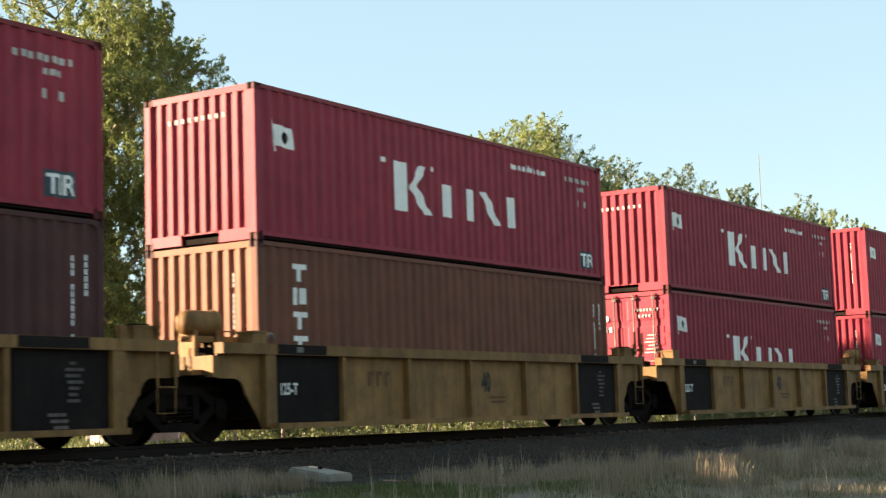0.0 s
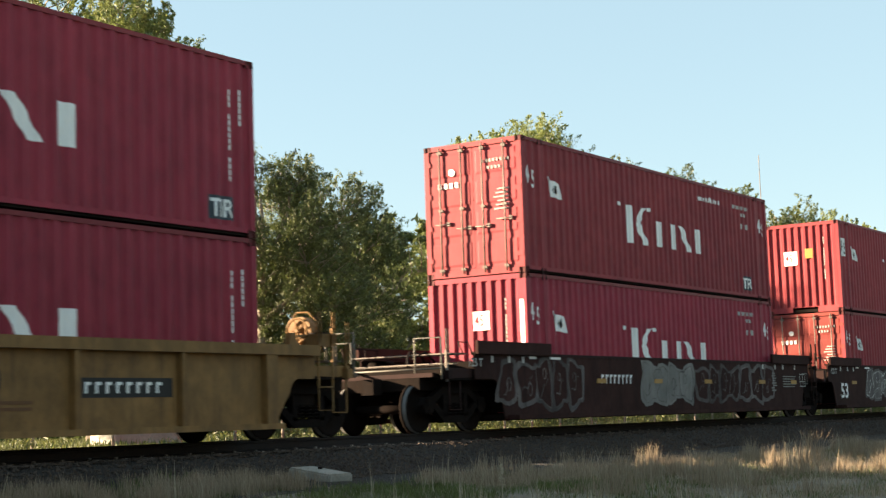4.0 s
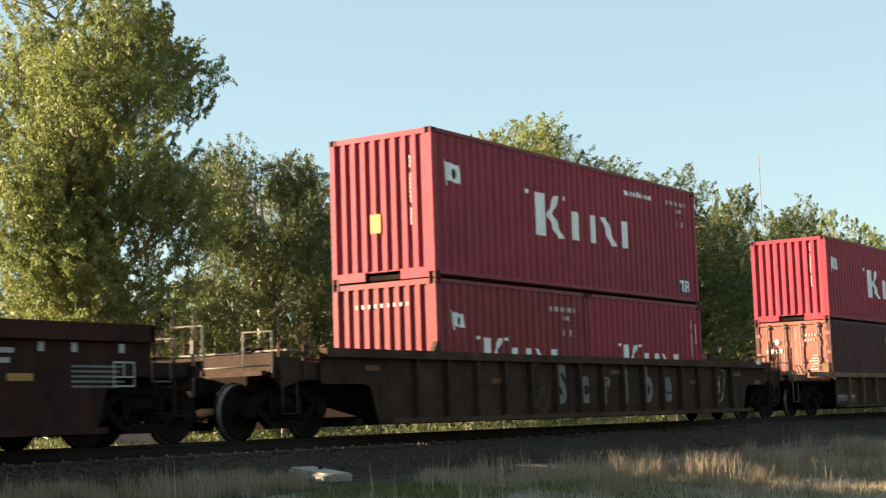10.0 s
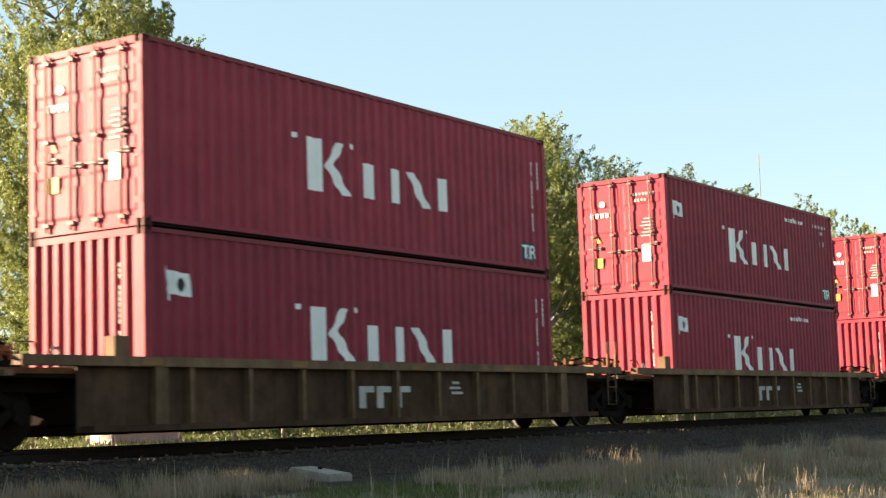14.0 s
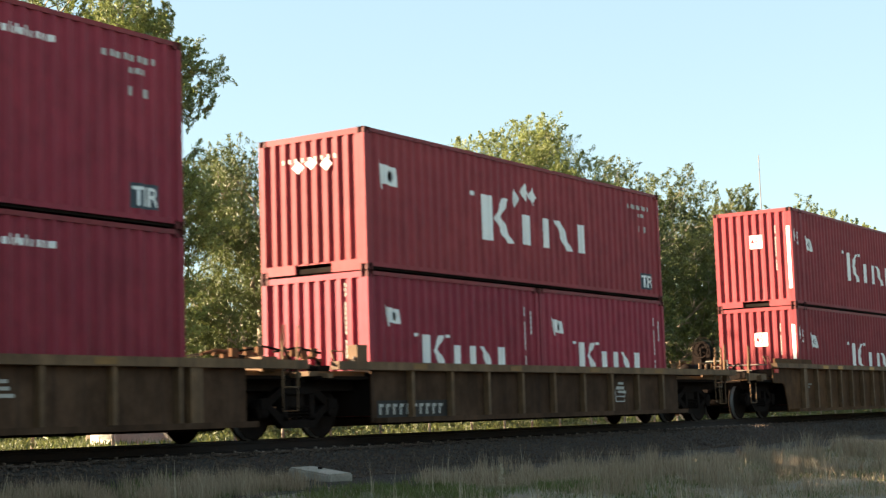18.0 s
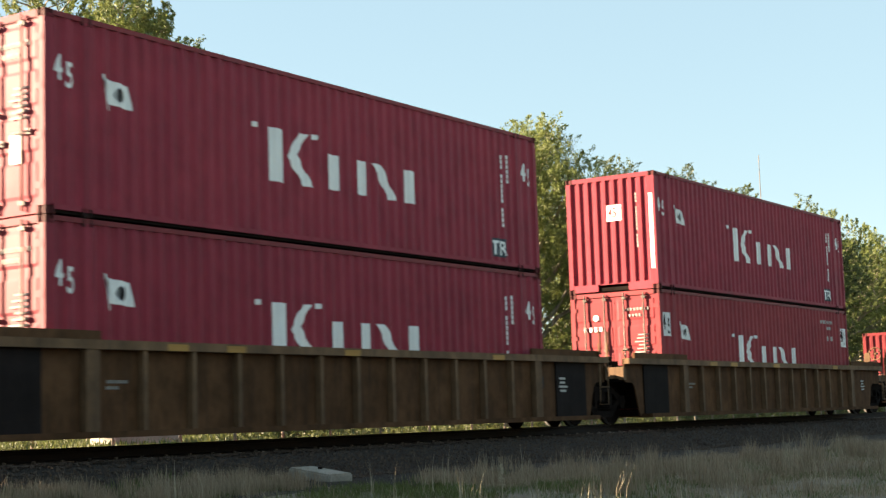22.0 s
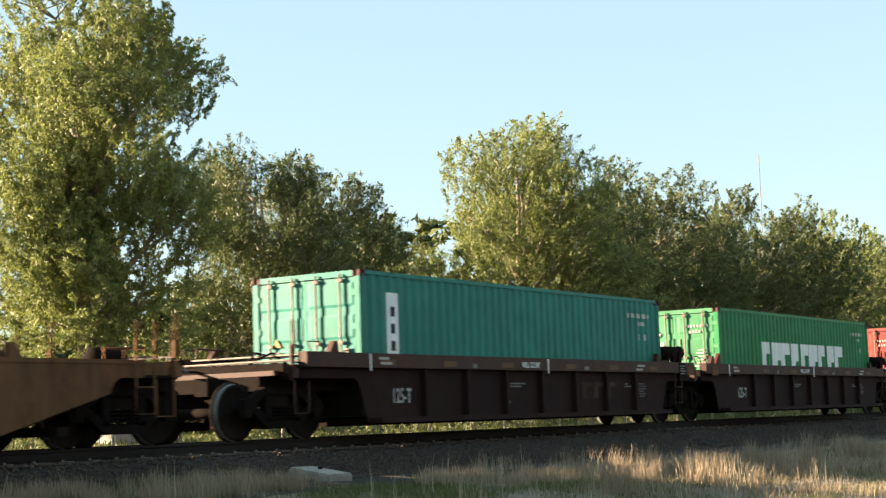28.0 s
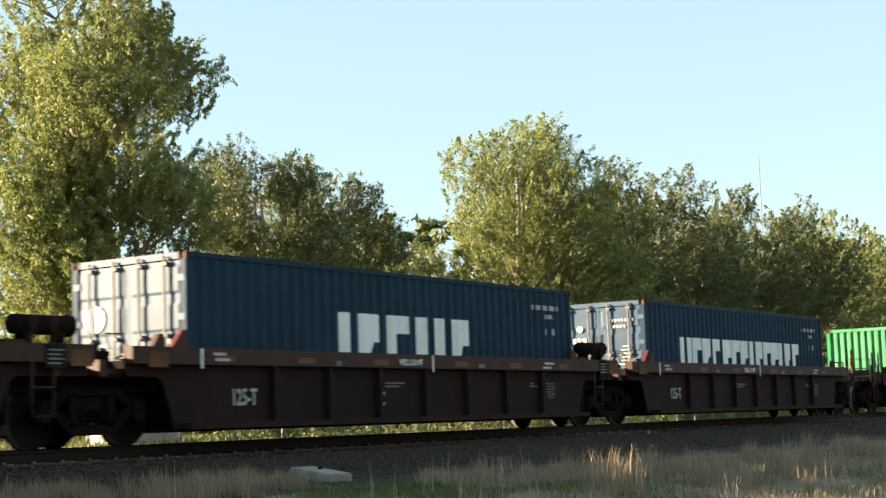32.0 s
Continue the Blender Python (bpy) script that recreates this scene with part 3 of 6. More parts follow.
def m_soot(root, ft, h, length):
    """Sooty runs down the side below the emblem."""
    runs = [(6.72, 0.06, 0.30), (6.90, 0.10, 0.62), (7.06, 0.12, 0.95), (7.24, 0.13, 1.05), (7.42, 0.11, 0.86), (7.58, 0.08, 0.50), (7.74, 0.05, 0.28)]
    side_mark("soot_stain", ("soot", ft, h), lambda: flat_polys([rect(u, u + w, 0.17, 0.17 + z) for u, w, z in runs]), length, SOOTY_RED, root, "sooty dark runs on the paint")


def m_trefoil(root, ft, h, length):
    on_end("round_sign", "doorround", [[(0.72 + 0.22 * math.cos(a * 0.524), 1.65 + 0.22 * math.sin(a * 0.524)) for a in range(12)]], WHITE, root, 0.016)


MARKS = dict(soot=m_soot, logo=m_logo, logo_high=m_logo_high, flag=m_flag, web=m_web, code=m_code, codev=m_codev, tir=m_tir, n45=number_mark("45", False), p45=number_mark("45", True),
             endnum=m_endnum, endwhite=m_endwhite, endbars=m_endbars, endcode=m_endcode, yellow=m_yellow, diamond=m_diamond, doorbars=m_doorbars,
             doorstick=m_doorstick, triton=m_triton, tex=m_tex, gv=m_plate_gv, plate_c=m_plate_c, round=m_trefoil,
             name_green=wide_name("ngreen", 2.95, 0.90, 0.86, (0.64,) * 9, 0.11),
             name_blue=wide_name("nblue", 3.85, 0.95, 0.86, (0.34, 0.62, 0.66, 0.36, 0.36, 0.66), 0.24),
             name_blue2=wide_name("nblue2", 2.0, 0.95, 0.80, (0.26, 0.26, 0.55, 0.50, 0.52, 0.55, 0.52, 0.50, 0.28, 0.50, 0.50, 0.50, 0.28, 0.50, 0.52), 0.10))

H86, H96 = 2.591, 2.896
RED_LAB = "weathered crimson corrugated steel container with white block emblem"


# ---------------------------------------------------------------- rail cars
CARS = []
WHEELS = []
WR = 0.46


def wheelset_mesh(bm):
    prof = [(0.68, 0.09), (0.68, 0.40), (0.70, WR + 0.028), (0.73, WR + 0.028), (0.745, WR), (0.82, WR - 0.008), (0.82, 0.40), (0.79, 0.36), (0.775, 0.20), (0.80, 0.14), (0.86, 0.09), (1.02, 0.08), (1.04, 0.10), (1.09, 0.10), (1.09, 0.0)]
    n = 20
    for s in (-1, 1):
        rings = [[bm.verts.new((r * math.cos(6.2832 * k / n), s * y, r * math.sin(6.2832 * k / n))) for k in range(n)] for y, r in prof[:-1]]
        for a, b in zip(rings, rings[1:]):
            for k in range(n):
                f = bm.faces.new((a[k], a[(k + 1) % n], b[(k + 1) % n], b[k]))
                f.smooth = True
                f.material_index = 1 if min(math.hypot(a[k].co.x, a[k].co.z), math.hypot(b[k].co.x, b[k].co.z)) > WR - 0.01 and abs(a[k].co.y) > 0.735 else 0
        bm.faces.new(rings[-1])
        for k in range(3):
            a = k * 2.094
            box(bm, 0.06 * math.cos(a) - 0.014, 0.06 * math.cos(a) + 0.014, min(s * 1.085, s * 1.105), max(s * 1.085, s * 1.105), 0.06 * math.sin(a) - 0.014, 0.06 * math.sin(a) + 0.014)
    tube(bm, [(0, -0.7, 0), (0, 0.7, 0)], 0.085, 12)


def sideframe_mesh(bm):
    prism(bm, [(-1.10, 0.52), (-1.02, 0.66), (-0.78, 0.68), (-0.45, 0.86), (0.45, 0.86), (0.78, 0.68), (1.02, 0.66), (1.10, 0.52), (1.02, 0.36), (0.90, 0.36), (0.86, 0.54), (0.70, 0.56), (0.42, 0.74), (-0.42, 0.74), (-0.70, 0.56), (-0.86, 0.54), (-0.90, 0.36), (-1.02, 0.36)], -0.07, 0.07)
    prism(bm, [(-0.86, 0.54), (-0.70, 0.56), (-0.30, 0.32), (0.30, 0.32), (0.70, 0.56), (0.86, 0.54), (0.40, 0.18), (-0.40, 0.18)], -0.07, 0.07)
    for s in (-1, 1):
        box(bm, s * 0.36 - 0.06, s * 0.36 + 0.06, -0.07, 0.07, 0.30, 0.76)
        box(bm, s * 0.89 - 0.12, s * 0.89 + 0.12, -0.10, 0.10, 0.50, 0.66)


def spring_mesh(bm):
    tube(bm, [(0.075 * math.cos(i * 0.9), 0.075 * math.sin(i * 0.9), 0.32 + i * 0.008) for i in range(32)], 0.016, 5)


def bogie(car, x):
    b = new("bogie")
    b.parent = car
    b.location = (x, 0, 0)
    shared("bolster", "bolster", lambda m: (box(m, -0.24, 0.24, -1.0, 1.0, 0.55, 0.74), box(m, -0.16, 0.16, -0.3, 0.3, 0.74, 1.0)), IRON, b)
    for s in (-1, 1):
        shared("sideframe", "sideframe", sideframe_mesh, IRON, b, at=(0, s * 1.0, 0))
        for k in (-1, 0, 1):
            shared("spring", "spring", spring_mesh, IRON, b, at=(k * 0.19, s * 1.0, 0))
    for dx in (-0.89, 0.89):
        w = shared("wheelset", "wheelset", wheelset_mesh, IRON, b)
        if len(w.data.materials) < 2:
            w.data.materials.append(POLISHED)
        w.location = (dx, 0, WR)
        WHEELS.append((w, dx))
    return b


def arch(x_in, x_out, z_low, z_high, lean_to=0.24, n=6):
    """Outline of a wheel opening's edge: from low at x_in it leans and then rounds over to run level to x_out."""
    d = 1 if x_out > x_in else -1
    lean, r = lean_to * (z_high - z_low), 0.26
    x1 = x_in + d * lean
    pts = [(x_in, z_low)] + [(x1 + d * r * (1 - math.cos(a)), z_high - r + r * math.sin(a)) for a in np.linspace(0.15, math.pi / 2, n)]
    return pts + ([(x_out, z_high)] if (x_out - pts[-1][0]) * d > 0.02 else [])


STYLE = {
    # top, bottom, chord depth, sheet and chord paint, post spacing, first full-depth x from the joint, arch, height over the trucks
    "ochre40": dict(e=0.5, top=1.53, bot=0.20, chord=0.17, skin=OCHRE, chord_skin=OCHRE, full=1.58, lean=0.55, rise=0.98, posts=(3.60, 5.55, 7.63, 9.73, 11.85), wide=(1.65, 13.87)),
    "grey53": dict(e=0.85, top=1.53, bot=0.22, chord=0.0, skin=GRIMY, chord_skin=SOOT, full=1.5, rise=1.0, posts=(), wide=()),
    "mud48": dict(e=0.5, e_free=1.45, full_free=3.1, top=1.50, bot=0.22, chord=0.15, skin=MUD, chord_skin=MUD, full=1.6, rise=0.90, posts=tuple(3.16 + 1.035 * i for i in range(17)), wide=()),
    "olive48": dict(wl_free=4.12, e=0.3, e_l=0.55, e_r=0.27, e_free=1.9, e_free_r=0.05, full_free=4.0, full_free_r=3.45, top=1.28, bot=0.24, chord=0.14, skin=MUD, chord_skin=OLIVE, full=1.65, full_r=1.69, rise=0.0,
                    guide=3.72, posts=tuple(5.04 + 1.31 * i for i in range(8)), wide=(-2.94,)),
    "olive53": dict(e=0.5, top=1.50, bot=0.16, chord=0.13, skin=OLIVE_SHEET, chord_skin=OLIVE, full=1.25, rise=0.95, posts=tuple(4.64 + 1.031 * i for i in range(11)), wide=(3.61, 15.98)),
    "yellow40": dict(e=0.5, e_free=2.2, full_free=3.0, top=1.25, bot=0.19, chord=0.19, skin=OCHRE_DIRTY, chord_skin=OCHRE_DIRTY, full=2.6, rise=0.80, posts=(3.46, 5.25, 7.03, 8.25, 9.55, 10.75, 12.03, 13.3, 14.55, 15.83), wide=()),
    "tan_smooth": dict(wl_l=3.6, e=0.5, e_free=2.55, e_free_r=1.1, full_free=3.65, full_free_r=4.1, lean=0.92, lean_r=2.7, top=1.24, bot=0.12, chord=0.0, skin=TAN, chord_skin=TAN, full=2.3, rise=0.98, posts=(), wide=()),
    "brown40": dict(wl_free=2.35, e=0.92, e_r=-0.20, e_free_l=0.6, top=1.43, bot=0.24, chord=0.25, skin=SOOT, chord_skin=UMBER, full=1.92, full_r=1.45, wl_r=1.22, rise=1.0, posts=tuple(4.15 + 1.435 * i for i in range(7)), wide=()),
}


STYLE["olive48_dusty"] = dict(STYLE["olive48"], skin=TANMUD, guide=2.55, posts=tuple(3.85 + 1.335 * i for i in range(9)), wide=(3.2, -2.94))
STYLE["olive48_end"] = dict(STYLE["olive48"], wl_l=1.74, skin=TANMUD, guide=1.45, posts=tuple(2.78 + 1.31 * i for i in range(9)), wide=())


def well_car(style, xl, xr, trucks, label, dark_ends=(True, True), drum=False, guard=False, free=(False, False), wheel_brake=None, marks=()):
    """One well of a car from joint to joint. trucks: places of its bogies in the train; free: ends that couple."""
    st = STYLE[style]
    car = new("well_car")
    tagged(car, label, "rail car", "well cars of the train")
    xc = (xl + xr) / 2
    hp = (xr - xl) / 2
    CARS.append((car, xc))
    top, bot, rise = st["top"], st["bot"], st["rise"]
    key = (style, round(hp, 2), free)
    e_l, e_r = (st.get(k.replace("e", "e_free"), st.get("e_free", 1.35)) if f else st.get(k, st["e"]) for f, k in zip(free, ("e_l", "e_r")))
    f_l, f_r = (st.get(k.replace("full", "full_free"), st.get("full_free", 2.45)) if f else st.get(k, st["full"]) for f, k in zip(free, ("full_l", "full_r")))
    lo_l, lo_r = -hp + f_l, hp - f_r
    ys = 1.36

    def sheet(bm):
        if rise > 0:
            pts = [(-hp + e_l, top - 0.02), (-hp + e_l, rise + 0.02)] + [(x, z) for x, z in reversed(arch(lo_l, -hp + e_l + 0.04, bot, rise, st.get("lean", 0.24)))] + arch(lo_r, hp - e_r - 0.04, bot, rise, st.get("lean_r", st.get("lean", 0.24))) + [(hp - e_r, rise + 0.02), (hp - e_r, top - 0.02)]
        else:
            pts = [(lo_l, top - 0.02), (lo_l, bot), (lo_r, bot), (lo_r, top - 0.02)]
        prism(bm, pts, -0.015, 0.015)
    for s in (-1, 1):
        shared("side_sheet", ("sheet",) + key, sheet, st["skin"], car, at=(0, s * ys, 0))
        shared("inner_plate", ("inner",) + key, lambda bm: (sheet(bm), bmesh.ops.scale(bm, vec=(1, 0.3, 1), verts=bm.verts[:])), IRON, car, at=(0, s * (ys - 0.022), 0))
        if st["chord"]:
            shared("top_chord", ("chord",) + key, lambda bm: (box(bm, -hp + e_l, hp - e_r, -0.09, 0.09, top - st["chord"], top)), st["chord_skin"], car, at=(0, s * (ys + 0.06), 0))
        else:
            shared("top_chord", ("chord0",) + key, lambda bm: box(bm, -hp + e_l, hp - e_r, -0.05, 0.05, top - 0.06, top), st["chord_skin"], car, at=(0, s * (ys - 0.02), 0))
        shared("bottom_sill", ("sillb",) + key, lambda bm: box(bm, lo_l + 0.05, lo_r - 0.05, -0.30, 0.07, bot - 0.02, bot + 0.07), st["skin"], car, at=(0, s * ys, 0)).rotation_euler = (0, 0, 0 if s < 0 else math.pi)
        posts = list(st.get("posts", ()))
        posts = [p for p in posts if lo_l + 0.1 < -hp + p < lo_r - 0.1]
        # olive cars: posts lighter than the sheet, their lit edges put into colour
        for px in posts:
            shared("post", ("post", style), lambda bm: prism(bm, [(-0.045, bot + 0.04), (0.045, bot + 0.04), (0.045, top - st["chord"]), (-0.045, top - st["chord"])], -0.07, 0.07), OLIVE if style.startswith("olive") else st["skin"], car, at=(-hp + px, s * (ys + 0.06), 0))
        for px in st["wide"]:
            shared("wide_post", ("wpost", style), lambda bm: box(bm, -0.13, 0.13, -0.075, 0.075, bot + 0.02, top - st["chord"]), st["chord_skin"], car, at=(px - hp if px > 0 else hp + px, s * (ys + 0.06), 0))
        if style in ("ochre40", "olive53"):
            a, b = (1.81, 3.53) if style == "ochre40" else (1.44, 2.75)
            for i, px in enumerate((a, 2 * hp - b)):
                if dark_ends[i]:
                    shared("dark_panel", ("dpanel", style), lambda bm: box(bm, 0, b - a, -0.02, 0.02, bot + 0.03, top - st["chord"]), SLATE, car, "dark slate painted panel", at=(-hp + px, s * (ys + 0.03), 0))
                    if style == "ochre40":
                        shared("chord_patch", ("cpatch", style), lambda bm: box(bm, 0, b - a - 0.45, -0.003, 0.003, top - st["chord"] + 0.01, top - 0.005), SLATE, car, at=(-hp + px, s * (ys + 0.153), 0))
    # ends of the well and decks over the bogies
    for i, s in enumerate((-1, 1)):
        wl = 1.62 if style == "ochre40" and not free[i] else st["wl_l"] if i == 0 and "wl_l" in st else st["wl_free"] if i == 0 and free[0] and "wl_free" in st else st["wl_r"] if i == 1 and "wl_r" in st and not free[i] else max((f_l, f_r)[i] + 0.3, 1.7)
        # bulkhead and underframe near-black: shade below the deck put into their colour
        shared("bulkhead", ("bulk", i) + key, lambda bm: box(bm, -0.04, 0.04, -1.36, 1.36, 0.35, top - 0.12), IRON, car, at=(s * (hp - wl), 0, 0))
        shared("end_deck", ("deck", i) + key, lambda bm: (box(bm, 0.0, wl - 0.12, -1.2, 1.2, 1.04, 1.12),
               box(bm, wl - 0.5, wl - 0.36, -1.42, 1.42, 1.0, 1.16 if free[i] else top - 0.2)), st["chord_skin"], car, at=(s * (hp - wl), 0, 0)).rotation_euler = (0, 0, 0 if s > 0 else math.pi)
        shared("underframe", ("under", i) + key, lambda bm: (box(bm, 0.0, wl - 0.05, -0.95, 0.95, 0.80, 1.036), box(bm, 0.0, wl - 0.3, -1.30, 1.30, 0.98, 1.036)), IRON, car, at=(s * (hp - wl), 0, 0)).rotation_euler = (0, 0, 0 if s > 0 else math.pi)
        deck_gear(car, style, st["chord_skin"], s * (hp - 0.85), s, top, free[i])
        shared("air_pipe", "airpipe", lambda bm: tube(bm, [(-1.2, 0.5, 1.16), (-0.4, 0.55, 1.17), (0.2, 0.4, 1.25), (0.5, 0.3, 1.02), (0.8, 0.25, 0.95)], 0.022, 6), IRON, car, at=(s * (hp - 0.6), 0, 0))
    for k in range(6):
        shared("cross_beam", "xbeam", lambda bm: box(bm, -0.10, 0.10, -1.3, 1.3, 0.18, 0.31), IRON, car, at=(-hp + 2.6 + k * (2 * hp - 5.2) / 5, 0, 0))
    # ladders at the right-hand joint, grab irons at the left
    for s in (-1, 1):
        shared("ladder", ("ladder", style), lambda bm: ladder(bm, top), st["chord_skin"], car, at=(hp - (1.2 if free[1] else 0.72), s * 1.47, 0))
        shared("grab_iron", ("grab", style), lambda bm: tube(bm, [(0, 0, top - 0.05), (0, -0.10 * s, top + 0.18), (0.34, -0.10 * s, top + 0.18), (0.34, 0, top - 0.05)], 0.014, 6), st["chord_skin"], car, at=(-hp + (0.9 if free[0] else 0.6), s * 1.40, 0))
    for i, s in enumerate((-1, 1)):
        if free[i]:
            free_end(car, style, st["chord_skin"], s * (hp - 0.3 + (0.72 if style == "olive53" and i == 0 else 0.0)), s, top)
            c = shared("coupler", "coupler", lambda bm: (box(bm, -0.9, 0.25, -0.09, 0.09, 0.80, 0.98), box(bm, 0.2, 0.48, -0.16, 0.12, 0.74, 1.04), box(bm, -0.75, -0.6, -0.6, 0.6, 0.74, 1.06)), IRON, car, at=(s * (hp - 0.2), 0, 0))
            c.rotation_euler = (0, 0, 0 if s > 0 else math.pi)
            if style in ("mud48", "grey53", "olive48", "olive48_end", "ochre40"):
                shared("end_rail", ("erail", style), lambda bm: (tube(bm, [(0, -1.35, 1.0), (0, -1.35, top + 0.25), (0, -0.75, top + 0.25), (0, -0.75, 1.05)], 0.02, 6),
                   tube(bm, [(0, 1.35, 1.0), (0, 1.35, top + 0.25), (0, 0.75, top + 0.25), (0, 0.75, 1.05)], 0.02, 6), tube(bm, [(0, -1.35, 1.2), (0, 1.35, 1.2)], 0.02, 6)), GALV, car, at=(s * (hp - 0.22), 0, 0))
    if style == "ochre40":
        for bx, w in ((-hp + 1.25, 0.34), (hp - 1.35, 0.5)):
            shared("junction_box", ("jbox", w), lambda bm: (box(bm, 0, w, -0.16, 0.16, top, top + 0.17), box(bm, -0.02, w + 0.02, -0.18, 0.18, top + 0.17, top + 0.20)), OCHRE, car, at=(bx, -1.30, 0))
        shared("box_lid", "jlid", lambda bm: box(bm, 0, 0.26, -0.12, 0.12, top + 0.20, top + 0.23), SLATE, car, at=(hp - 1.25, -1.30, 0))
    if drum:
        shared("brake_cylinder", "drum", drum_mesh, OCHRE, car, "ochre brake cylinder", at=(-hp + 0.68, -0.85, 1.86))
        shared("drum_cradle", "cradle", lambda bm: (box(bm, -0.30, -0.22, -0.16, 0.16, -0.75, -0.10), box(bm, 0.22, 0.30, -0.16, 0.16, -0.75, -0.10), box(bm, -0.30, 0.75, -0.12, 0.12, -0.30, -0.2)), OCHRE, car, at=(-hp + 0.70, -0.85, 1.86))
        shared("bracket", "ringbr", lambda bm: tube(bm, [(0.09 * math.cos(a), 0, 0.09 * math.sin(a) + 0.05) for a in np.linspace(0, 3.1416, 9)], 0.03, 6), STEEL, car, at=(-hp + 1.75, -1.40, top + 0.02))
    for s in (-1, 1):
        for gx in (-6.35, 6.35):
            if style.startswith("olive48"):
                if gx < 0:
                    shared("corner_guide", "boxguide", lambda bm: box(bm, -0.15, 0.15, -0.10, 0.10, top - 0.02, top + 0.30), st["chord_skin"], car, at=(st["guide"] - hp, s * 1.24, 0))
            elif not guard:
                shared("corner_guide", ("guide", style, gx > 0), lambda bm: prism(bm, [(-0.13, top), (0.13, top), ((0.10 if gx < 0 else 0.0), top + 0.20), ((0.0 if gx < 0 else -0.10), top + 0.20)], -0.05, 0.05), st["chord_skin"], car, at=(gx, s * 1.33, 0))
    if guard:
        for s in (-1, 1):
            for gx in (-hp + max(e_l, 0.9), hp - max(e_r, 0.9) - 2.9):
                shared("end_guard", ("guard", style), lambda bm: box(bm, 0, 2.9, -0.03, 0.03, top - 0.04, top + (0.21 if style == "grey53" else 0.13)), st["skin"], car, at=(gx, s * (ys + 0.07), 0))
    if wheel_brake is not None:
        wb_skin, wb_y = {"olive53": (OLIVE, -0.10), "tan_smooth": (OCHRE, -0.62), "olive48_end": (IRON, -0.62)}.get(style, (st["chord_skin"], -0.62))
        slim = style == "olive53"
        shared("brake_stand", ("bstand", slim), slim_stand if slim else brake_stand, wb_skin, car, at=(wheel_brake - xc, wb_y, 0))
        shared("brake_wheel", "bwheel", brake_wheel, wb_skin, car, at=(wheel_brake - xc - 0.16, wb_y - (0.34 if slim else 0), 2.02 if slim else 1.84))
    if style == "olive53" and free[0]:
        shared("marker_light", "marker", lambda bm: box(bm, -0.13, 0.13, -0.02, 0.02, -0.055, 0.055), MARKER_RED, car, "red marker reflector", at=(245.45 - xc, -ys - 0.04, 1.29))
    if style == "yellow40":
        shared("air_reservoir", "endtank", lambda bm: (tube(bm, [(-0.32, 0, 0), (-0.30, 0, 0), (-0.24, 0, 0), (0.24, 0, 0), (0.30, 0, 0), (0.32, 0, 0)], [0.05, 0.13, 0.17, 0.17, 0.13, 0.05], 14),
               box(bm, -0.2, -0.12, -0.14, 0.14, -0.5, -0.12), box(bm, 0.12, 0.2, -0.14, 0.14, -0.5, -0.12)), TAN, car, "rusty air tank on the end deck", at=(hp - 0.45, 0.0, 1.52))
    if style == "brown40" and not free[1]:
        shared("brake_cylinder", "darkdrum", lambda bm: (tube(bm, [(-0.62, 0, 0), (-0.56, 0, 0), (-0.55, 0, 0), (0.40, 0, 0), (0.41, 0, 0), (0.50, 0, 0), (0.58, 0, 0)], [0.05, 0.10, 0.135, 0.135, 0.155, 0.155, 0.06], 14),
               box(bm, -0.40, -0.32, -0.12, 0.12, -0.45, -0.1), box(bm, 0.22, 0.30, -0.12, 0.12, -0.45, -0.1)), IRON, car, "sooty brake cylinder", at=(hp - 0.45, -1.18, top + 0.27))
        shared("label_plate", "dlabel", lambda bm: box(bm, -0.18, 0.18, -0.006, 0.006, -0.16, 0.16), SLATE, car, at=(hp - 0.52, -ys - 0.158, top - 0.17))
        shared("small_print", "dprint", lambda bm: [box(bm, -0.14, 0.14 - 0.05 * (k % 2), -0.002, 0.002, 0.07 - 0.06 * k, 0.095 - 0.06 * k) for k in range(4)], FAINT_MARK, car, at=(hp - 0.52, -ys - 0.167, top - 0.17))
        shared("chord_patch", "opatch", lambda bm: box(bm, -0.20, 0.20, -0.004, 0.004, -0.13, 0.10), TAN, car, at=(hp - 0.05, -ys - 0.156, top - 0.17))
    if style == "brown40" and not free[0]:
        shared("chord_patch", "opatch", lambda bm: box(bm, -0.20, 0.20, -0.004, 0.004, -0.13, 0.10), TAN, car, at=(-hp + 1.45, -ys - 0.156, top - 0.17))
        shared("stop_lug", "redlug", lambda bm: prism(bm, [(-0.2, 0), (0.16, 0), (0.12, 0.28), (0.05, 0.28)], -0.04, 0.04), OXIDE, car, at=(-hp + 2.1, -1.30, top))
    for x in trucks:
        bogie(car, x - xc)
    for fn in marks:
        fn(car, hp, top, bot, ys)
    return car


